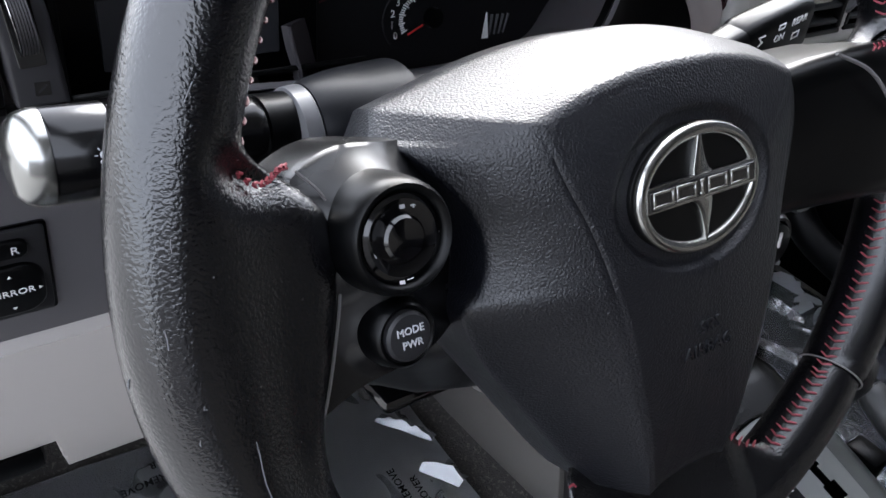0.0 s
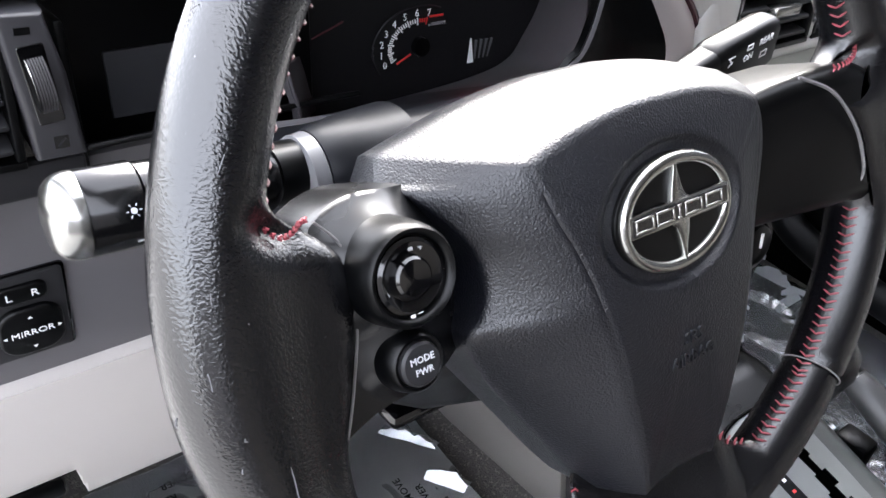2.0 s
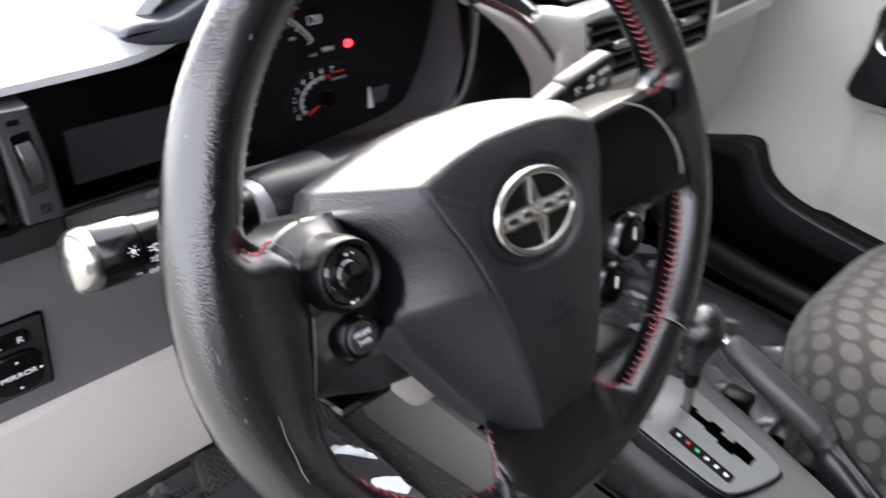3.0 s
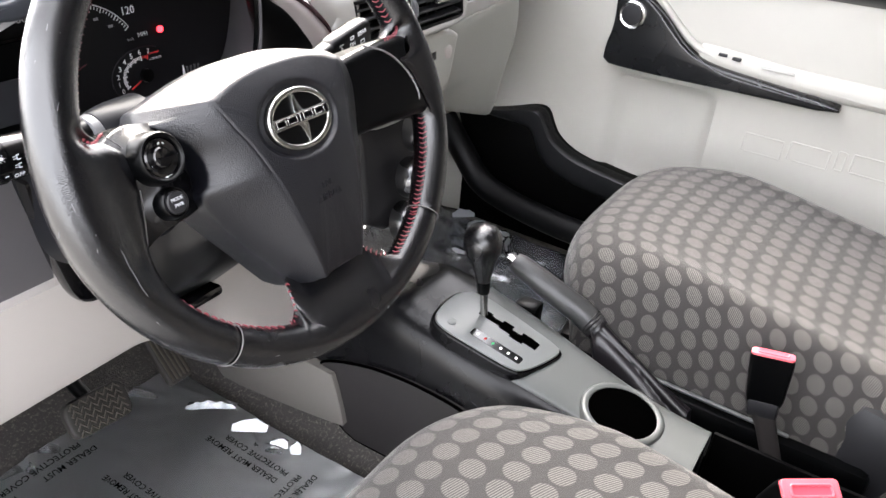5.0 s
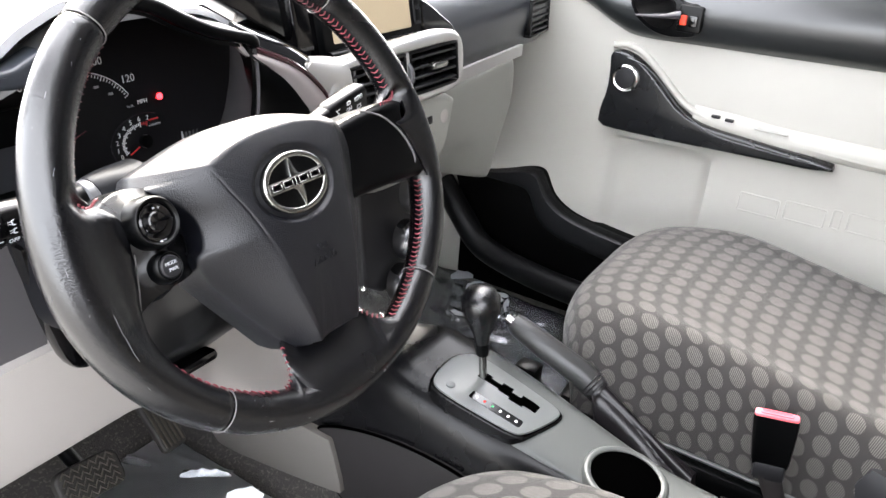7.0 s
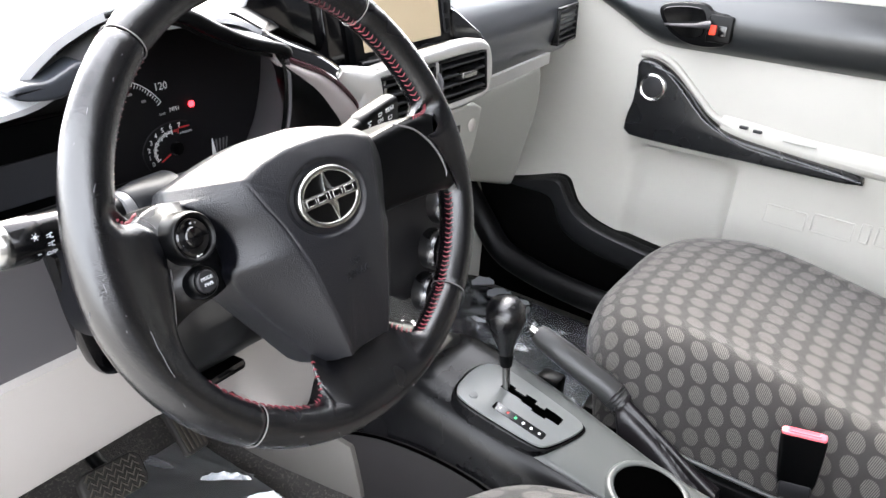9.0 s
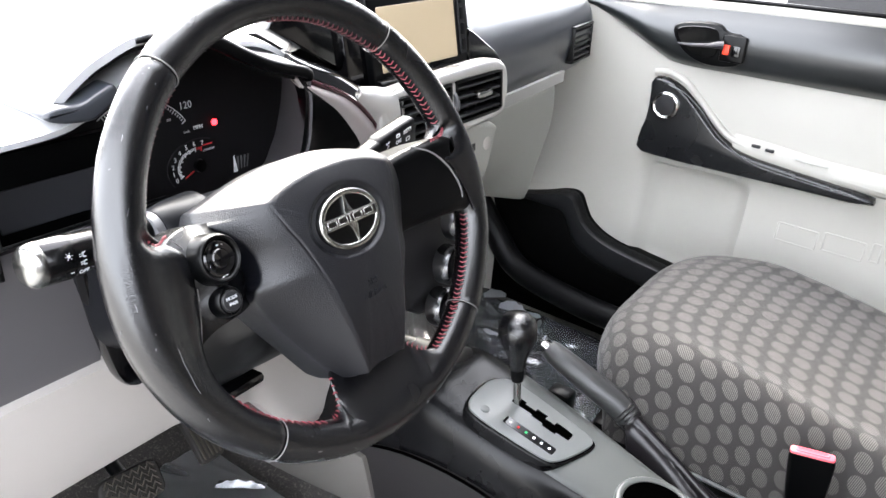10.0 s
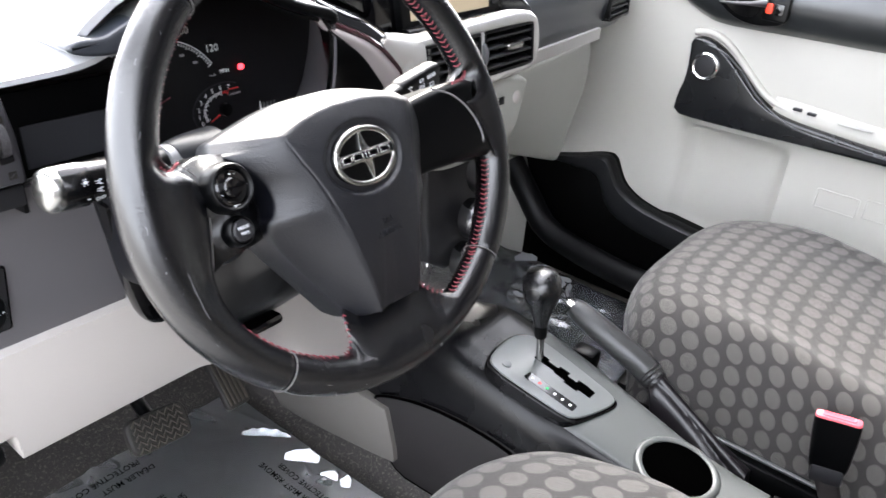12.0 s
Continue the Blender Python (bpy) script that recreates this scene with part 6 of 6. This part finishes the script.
def shifter():
    fm = facing((0.343, -0.012, 0.2350), (0, -1, -0.205), (0, -0.2, 1))
    s = thing("gear_shifter", fm, "automatic gear shifter with a black leather knob", "gear shifter")
    plate = chaikin([(-0.056, -0.043), (-0.074, -0.034), (-0.080, 0.0), (-0.078, 0.034), (-0.062, 0.054), (-0.03, 0.056), (0.04, 0.050), (0.072, 0.046), (0.079, 0.036), (0.071, 0.004), (0.058, -0.030), (0.044, -0.037), (0.0, -0.040)], 2)
    part("surround", slab([(p.x * 1.05, p.y * 1.07) for p in plate], -0.020, 0.0010, 0.003, 4), CONSOLE, s, "dark plastic surround")
    part("gate_rim", slab([(p.x * 1.022, p.y * 1.032) for p in plate], -0.012, 0.0017, 0.0005, 1), HOLE, s, "black joint round the plate")
    part("gate_plate", slab(plate, -0.01, 0.0042, 0.002, 2), CONSOLE_TOP, s, "grey shift gate plate")
    gate = [(-0.036, 0.012), (-0.036, 0.026), (-0.020, 0.026), (-0.020, 0.022), (-0.004, 0.022), (-0.004, 0.027), (0.012, 0.027), (0.012, 0.020), (0.026, 0.020), (0.026, 0.026), (0.040, 0.026), (0.052, 0.024), (0.052, 0.010), (0.034, 0.010), (0.034, 0.006), (0.014, 0.006), (0.014, 0.010), (-0.004, 0.010), (-0.004, 0.013)]
    # the slot's darkness is a black inlay on the plate
    part("gate_slot", slab([(x, y + 0.005) for x, y in gate], 0.0, 0.0048, 0.0002, 1), HOLE, s, "stepped gate slot, its shade painted as flat black")
    part("indicator", slab(rrect(0.074, 0.014, 0.003), 0.0, 0.0048, 0.0003, 1, pose(0.012, -0.017, 0)), GLOSS, s, "dark gear indicator window")
    for i, mt in enumerate((WHITE, RED_PRINT, glowing("green_print", (0.05, 0.6, 0.2), 0.0), WHITE, WHITE, WHITE)):
        part("letter_bar", rbox(0.003, 0.004, 0.0003, 0, pose(-0.016 + 0.0115 * i, -0.017, 0.0050)), mt, s)
    part("lock_button", lathe([(0.006, 0), (0.006, 0.0056), (0.005, 0.006), (0, 0.006)], 20, pose(-0.052, -0.024, 0)), CONSOLE_TOP, s)
    stem = [(-0.028 - 0.341 * z, 0.021, z) for z in (0.0, 0.030, 0.055)]
    part("stem", tube(stem, 0.005, 14), SATIN, s, "polished steel stem")
    k = [(-0.028 - 0.341 * z, 0.021, z) for z in (0.040, 0.046, 0.058, 0.078, 0.096, 0.112, 0.122, 0.126)]
    part("knob", tube(k, [0.0080, 0.0088, 0.0105, 0.0185, 0.0275, 0.0272, 0.0195, 0.005], 28, True, 0.9), LEATHER_SMOOTH, s, "black leather knob")
    part("collar", tube([(-0.0403, 0.021, 0.036), (-0.0457, 0.021, 0.052)], [0.0080, 0.0098], 24), BLACK, s)
    return s


shifter()


def handbrake():
    h = thing("handbrake", pose(0, 0, 0), "black handbrake lever with a creased leather boot", "handbrake")
    part("grip", tube([(0.464, 0.029, 0.275), (0.4645, 0.020, 0.271), (0.467, -0.02, 0.254), (0.470, -0.075, 0.232), (0.472, -0.100, 0.216)], [0.0125, 0.0155, 0.0175, 0.0185, 0.0180], 24), GRIP, h, "grained dark grey grip")
    part("button", tube([(0.4638, 0.038, 0.2785), (0.464, 0.027, 0.2745)], [0.0060, 0.0068], 18), CHROME, h, "chrome release button")
    rings = []
    path = spline([(0.4715, -0.092, 0.221), (0.470, -0.115, 0.206), (0.464, -0.160, 0.186), (0.455, -0.205, 0.170), (0.446, -0.250, 0.156)], 60)
    for i, p in enumerate(path):
        t = i / 60
        crest, low = p.z + 0.017 - 0.007 * t, 0.200 - 0.08 * ease(t * 4)
        ring = []
        for w in [2 * math.pi * j / 64 for j in range(64)]:
            up = 0.5 + 0.5 * math.sin(w)
            wide = 0.0165 + 0.011 * ease(t * 3) * (1 - up) - 0.003 * up * t
            pleat = abs(math.sin(2.5 * w + 0.9 * math.sin(4.2 * t) + 0.4))
            crease = (0.0070 * pleat + 0.0022 * noise.noise((5 * up, 3 * t, 2.0)) - 0.004) * ease(t * 6)
            ring.append(Vector((p.x + math.cos(w) * (wide + crease), p.y - 0.010 * (1 - up), low + (crest - low) * up + 0.6 * crease * up)))
        rings.append(ring)
    part("boot", loft(rings), BOOT, h, "creased black leather boot")
    for k in range(4):
        a = Vector((0.4717, -0.091 - 0.0042 * k, 0.2225 - 0.0030 * k))
        part("gather", tube([a + Vector((0, 0.0022, 0.0012)), a, a + Vector((0, -0.0022, -0.0012))], [0.0165, 0.0198 - 0.0008 * k, 0.0165], 28), BOOT, h, "gathered leather edge")
    part("seat_latch", rbox(0.030, 0.035, 0.06, 0.006, pose(0.470, 0.0, 0.185)), BLACK, h)
    return h


handbrake()


# ---- seats ----
def seat(name, cx, front, label, hw=0.220, rounding=0.115, anchor=(0, 0), cloth="driver", lift=0.0):
    s = thing(name, pose(cx, front, lift), label, "car seat", "front seats")

    def cushion(u, v):
        """u runs from the front underside over the top to the back, v across."""
        t = 2 * v - 1
        side = math.copysign(abs(t) ** 0.9, t)
        nose = spline([(0.020, 0.16), (-0.004, 0.20), (-0.004, 0.25), (0.020, 0.292), (0.065, 0.310), (0.12, 0.314), (0.20, 0.308), (0.32, 0.290), (0.50, 0.262)], 40)
        p = nose[round(u * 40)]
        back, z = p[0], p[1]
        corner = rounding * max(0.0, abs(t) - 0.15) ** 2.2 / 0.70
        edge = 1 - abs(t) ** 7
        roll = (z - 0.10) * (1 - (1 - abs(t) ** 9) ** 0.5)
        x = hw * side * (1 - 0.05 * (1 - ease(u * 3)))
        bulge = 0.010 * math.exp(-((abs(t) - 0.80) / 0.13) ** 2) * ease((back - 0.05) / 0.1)
        return (x, -(back + corner * (1 - ease(back / 0.5))), z - roll + bulge)

    bm = sheet(cushion, 40, 60, 0.01, True)
    layer = bm.loops.layers.uv["cloth"]
    ox, oy = min((((lp.vert.co.x - anchor[0]) ** 2 + (lp.vert.co.y - anchor[1]) ** 2 - (1.0 if lp.vert.co.z > 0.25 else 0.0), lp[layer].uv[:], lp.vert.co[:]) for fc in bm.faces for lp in fc.loops), key=lambda q: q[0])[1]
    for fc in bm.faces:
        for lp in fc.loops:
            a, c = lp[layer].uv[0] - ox, lp[layer].uv[1] - oy
            lp[layer].uv = (a, c)
    part("cushion", bm, CLOTH[cloth], s, "dark cloth cushion with a pattern of pale striped dots")
    part("base", rbox(2 * hw - 0.03, 0.44, 0.19, 0.02, pose(0, -0.26, 0.075)), BLACK, s)

    def rest(u, v):
        t = 2 * v - 1
        z = 0.22 + 0.62 * u
        lean = -0.44 - 0.30 * u
        bow = 0.035 * abs(t) ** 3
        edge = 0.10 * (1 - (1 - abs(t) ** 8) ** 0.5)
        return (0.225 * math.copysign(abs(t) ** 0.9, t), lean + bow - edge + 0.02 * math.sin(math.pi * u), z)

    part("backrest", sheet(rest, 30, 40, 0.09, True), CLOTH[cloth], s, "dark cloth backrest with striped dots")
    part("side_cover", rbox(0.07, 0.12, 0.15, 0.034, pose(-hw + 0.036, -0.462, 0.165, 15, 0, 0)), DARK, s, "dark plastic hinge cover")
    part("side_cover", rbox(0.03, 0.40, 0.075, 0.015, pose(hw - 0.002, -0.27, 0.14)), BLACK, s)
    part("side_cover", rbox(0.03, 0.40, 0.075, 0.015, pose(-hw + 0.002, -0.27, 0.125)), BLACK, s)
    part("rail", tube([(-hw - 0.004, -0.12, 0.172), (-hw - 0.003, -0.20, 0.170), (-hw - 0.002, -0.37, 0.167)], [0.0022, 0.0030, 0.0026], 10), CONSOLE_REAR, s, "slim grey metal seat rail")
    return s


seat("car_seat", 0.018, -0.040, "driver's seat in dark dotted cloth", anchor=(0.113, -0.075))
seat("car_seat", 0.698, 0.002, "passenger seat in dark dotted cloth, lightly stained", 0.228, 0.080, anchor=(-0.112, -0.087), cloth="passenger", lift=0.007)


def buckle(name, p, turn, lean, label, stalk, k=1.0, deep=0.016):
    b = thing(name, pose(*p, lean[0], lean[1], turn), label, "seat belt buckle", "belt buckles")
    body = loft([[(x * q * k, y * q * k, z) for x, y in rrect(0.050, deep, 0.005, 4)] for z, q in ((-0.068, 0.80), (-0.060, 0.86), (-0.02, 0.98), (-0.004, 1.0), (0.0, 0.98))])
    part("body", body, BLACK, b)
    frame_out, frame_in = rrect(0.048 * k, (deep - 0.0025) * k, 0.004 * k), rrect(0.034 * k, 0.42 * deep * k, 0.0025 * k)
    part("button", slab(frame_out, -0.001, 0.0030 * k, 0.0014, 3), PINK, b, "red release button")
    # not sunk in; the hollow's shade is painted in darker red
    part("inset", slab(frame_in, 0.0, 0.0033 * k, 0.0003, 1), PINK_SHADE, b, "raised inset, shade of a hollow painted in darker red")
    part("lip", tube([(q[0], q[1], 0.0034 * k) for q in frame_in + frame_in[:1]], 0.0012 * k, 8), PINK, b)
    part("collar", rbox(0.036 * k, 0.017 * k, 0.024, 0.004, pose(0, 0, -0.076)), DARK, b)
    part("stalk", tube(stalk, [0.014, 0.0125, 0.012, 0.012], 14, True, 0.45), STRAP, b, "stiff dark webbing strap")
    return b


buckle("belt_buckle", (0.450, -0.3215, 0.290), 98, (0, 6), "black seat belt buckle with a red button, standing", [(0, 0, -0.08), (-0.010, 0, -0.11), (-0.022, 0.004, -0.15), (-0.030, 0.010, -0.20)])
buckle("belt_buckle", (0.300, -0.403, 0.250), -53, (28, 0), "black seat belt buckle with a red button, leaning", [(0, 0, -0.08), (0.002, 0, -0.11), (0.006, -0.006, -0.15), (0.008, -0.01, -0.18)], 1.3, 0.022)

# ---- pedals and floor cover ----
def brake_pedal():
    p = thing("brake_pedal", facing((0.010, 0.335, 0.162), (1, 0, -0.10), (0, -0.80, 0.60)), "worn brown rubber brake pedal with a zigzag tread", "pedal")
    part("pad", slab(rrect(0.080, 0.046, 0.013, 6), -0.012, 0.0, 0.004, 3), RUBBER, p)
    for r in range(5):
        pts = [(-0.033 + 0.0055 * i, -0.017 + 0.0085 * r + (0.0032 if i % 2 else -0.0032), 0.0005) for i in range(13)]
        part("tread", tube(pts, 0.0016, 5), TREAD, p)
    part("arm", tube([(0.0, 0.0, -0.008), (0.0, 0.06, -0.05), (0.01, 0.16, -0.06)], 0.009, 10), BLACK, p)
    return p


brake_pedal()


def accelerator():
    p = thing("accelerator_pedal", facing((0.146, 0.378, 0.138), (1, 0, 0.0), (0, -0.75, 0.66)), "worn ribbed rubber accelerator pedal", "pedal")
    part("pad", slab(rrect(0.038, 0.082, 0.008, 5), -0.010, 0.0, 0.004, 3), RUBBER, p)
    for i in range(5):
        part("rib", rbox(0.0032, 0.070, 0.003, 0.001, pose(-0.0130 + 0.0065 * i, 0, 0.0008)), TREAD, p)
    part("arm", tube([(0, 0.04, -0.006), (0, 0.14, -0.04), (0, 0.24, -0.03)], 0.009, 10), BLACK, p)
    return p


accelerator()


def film_sheet(name, x0, x1, y0, y1, seed, label, crest=(), material=None):
    """A thin crumpled sheet with sharp folds; crest: (x, y, height) along a row of steep folds."""
    rng = random.Random(seed)
    off = Vector((rng.random() * 50, rng.random() * 50, 0))
    folds = []
    for k in range(30):
        cx, cy, a = rng.uniform(x0, x1), rng.uniform(y0, y1), rng.uniform(0, math.pi)
        folds.append((cx, cy, math.cos(a), math.sin(a), rng.uniform(0.02, 0.07), rng.uniform(0.002, 0.006)))

    def f(u, v):
        x, y = x0 + (x1 - x0) * u, y0 + (y1 - y0) * v
        h = 0.007 * abs(noise.noise(Vector((x * 7, y * 7, 0)) + off)) + 0.0025 * abs(noise.noise(Vector((x * 24, y * 24, 1)) + off))
        for cx, cy, ca, sa, ln, hh in folds:
            along, across = (x - cx) * ca + (y - cy) * sa, abs((y - cy) * ca - (x - cx) * sa)
            if across < 0.03 and abs(along) < 2 * ln:
                h += hh * math.exp(-((along / ln) ** 2)) * max(0.0, 1 - across / 0.009)
        for cx, cy, hh, ln, slant in crest:
            along = (y - cy) + slant * (x - cx)
            across = (x - cx) - slant * (y - cy)
            if abs(along) < ln:
                h += hh * (1 - abs(along) / ln) ** 0.5 * max(0.0, 1 - abs(across) / (0.011 if across < 0 else 0.007))
        tunnel = 0.10 * math.exp(-((x - 0.375) / 0.10) ** 4)
        rise = 0.55 * smooth_max(y - 0.46, 0.025)
        return (x + 0.003 * noise.noise((y * 8, seed, 0)), y + 0.003 * noise.noise((x * 8, seed, 3)), 0.010 + h + tunnel + rise)

    ob = part(name, sheet(f, 190, 230, 0.0004), material or FILM, None, "", True)
    ob.data.set_sharp_from_angle(angle=radians(15))
    return tagged(ob, label, "plastic sheet"), f


CREST = ((0.190, 0.268, 0.005, 0.018, 0.5), (0.193, 0.232, 0.006, 0.018, -0.3))
FX, FY = (-0.27, 0.222), (-0.30, 0.47)
film_l, film_f = film_sheet("floor_film", *FX, *FY, 3, "crumpled clear plastic film over the driver's floor", CREST)
PCREST = ((0.90, 0.38, 0.016, 0.05, 0.3), (0.86, 0.30, 0.018, 0.06, -0.4), (0.89, 0.23, 0.014, 0.03, 0.8), (0.80, 0.33, 0.014, 0.04, 0.2), (0.71, 0.25, 0.016, 0.03, 0.3), (0.72, 0.19, 0.014, 0.05, 0.5), (0.70, 0.06, 0.014, 0.03, 0.2), (0.78, 0.22, 0.012, 0.05, -0.3), (0.66, 0.14, 0.014, 0.05, 0.4), (0.60, 0.20, 0.014, 0.05, -0.2))
film_r, _ = film_sheet("floor_film", 0.50, 0.95, -0.05, 0.52, 9, "crumpled clear plastic film over the passenger's floor", PCREST, FILM_CRUMPLED)


def film_fold(x, y, ln, h, seed, parent, turn=0.0):
    """A stiff upright crease of the film that starts at (x, y) and leans away from the driver."""
    rng = random.Random(seed)
    spin = Matrix.Rotation(radians(turn), 3, "Z")
    along, lean = spin @ Vector((0.57, -0.82, 0)), spin @ Vector((0.589, 0.409, 0.696))
    n = max(3, round(ln / 0.008))
    bm = bmesh.new()
    rows = []
    for i in range(n + 1):
        base = Vector((x, y, 0.013)) + along * (ln * i / n + rng.uniform(-0.001, 0.001))
        top = base + lean * h * (0.35 + 0.65 * math.sin(math.pi * (i + 0.5) / (n + 1))) * rng.uniform(0.75, 1.1) + along * rng.uniform(-0.003, 0.003)
        foot = Vector((top.x + rng.uniform(0.008, 0.014), top.y + rng.uniform(0.004, 0.008), 0.012))
        rows.append([bm.verts.new(q) for q in (base, top, foot)])
    for a, b in zip(rows, rows[1:]):
        for k in (0, 1):
            bm.faces.new((a[k], b[k], b[k + 1], a[k + 1]))
    ob = part("fold", bm, FILM_CREASE, parent, "sharp crease, its glint painted in milky white")
    ob.data.set_sharp_from_angle(angle=radians(5))


for fx, fy, fl, fh in ((0.172, 0.390, 0.076, 0.014), (0.180, 0.303, 0.050, 0.022), (0.188, 0.237, 0.026, 0.015), (0.197, 0.206, 0.014, 0.020)):
    film_fold(fx, fy, fl, fh, round(fx * 1000), film_l)
for fx, fy, fl, fh, ft in ((0.93, 0.40, 0.05, 0.020, 10), (0.915, 0.352, 0.06, 0.024, -25), (0.90, 0.29, 0.05, 0.018, 20), (0.855, 0.265, 0.07, 0.018, 55), (0.88, 0.235, 0.05, 0.015, 75), (0.70, 0.262, 0.045, 0.018, 40), (0.80, 0.33, 0.04, 0.012, -10)):
    film_fold(fx, fy, fl, fh, round(fx * 1000), film_r, ft)


def film_words(words, x, y, turn):
    """A printed line that starts at (x, y) and lies on the film."""
    ob = lettering("print", words, 0.0125, Matrix(), BLACK, film_l, "", 0.0001, 0.00012)
    x_min = min(v.co.x for v in ob.data.vertices)
    ca, sa = math.cos(radians(turn)), math.sin(radians(turn))
    for v in ob.data.vertices:
        lx, ly = v.co.x - x_min, v.co.y
        wx, wy = x + lx * ca - ly * sa, y + lx * sa + ly * ca
        v.co = Vector((wx, wy, film_f((wx - FX[0]) / (FX[1] - FX[0]), (wy - FY[0]) / (FY[1] - FY[0]))[2] + 0.0012 + v.co.z))


for fx, fy, ft in ((0.047, 0.427, 180), (0.187, 0.153, 180), (0.05, 0.13, 180)):
    film_words("DEALER MUST", fx, fy, ft)
    film_words("REMOVE", fx - 0.115, fy, ft)
    film_words("PROTECTIVE COVER", fx - 0.012, fy + 0.018, ft)
for fx, fy, ft in ((0.021, 0.245, 90), (0.150, 0.190, 90), (-0.13, 0.20, 90)):
    film_words("DEALER MUST REMOVE", fx, fy, ft)
    film_words("PROTECTIVE COVER", fx + 0.018, fy - 0.004, ft)

tunnel_side = facing((0.268, 0, 0), (0, -1, 0), (-1, 0, 0))
tagged(part("tunnel_trim", slab(chaikin([(-0.44, 0.118), (-0.43, 0.0), (-0.345, 0.006), (-0.172, 0.033), (-0.166, 0.040), (-0.186, 0.112), (-0.192, 0.122)], 1), -0.012, 0.003, 0.002, 2, tunnel_side), GREIGE), "grey-beige plastic side trim beside the tunnel", "trim", kind="structure")

# a dark strip where the glass meets the dashboard
tagged(part("windscreen_strip", tube([(-0.33, 0.80, 0.700), (0.0, 0.815, 0.702), (0.37, 0.82, 0.703), (0.75, 0.815, 0.702), (1.07, 0.80, 0.700)], 0.010, 8), BLACK), "black rubber strip at the foot of the windscreen", "trim", kind="structure")
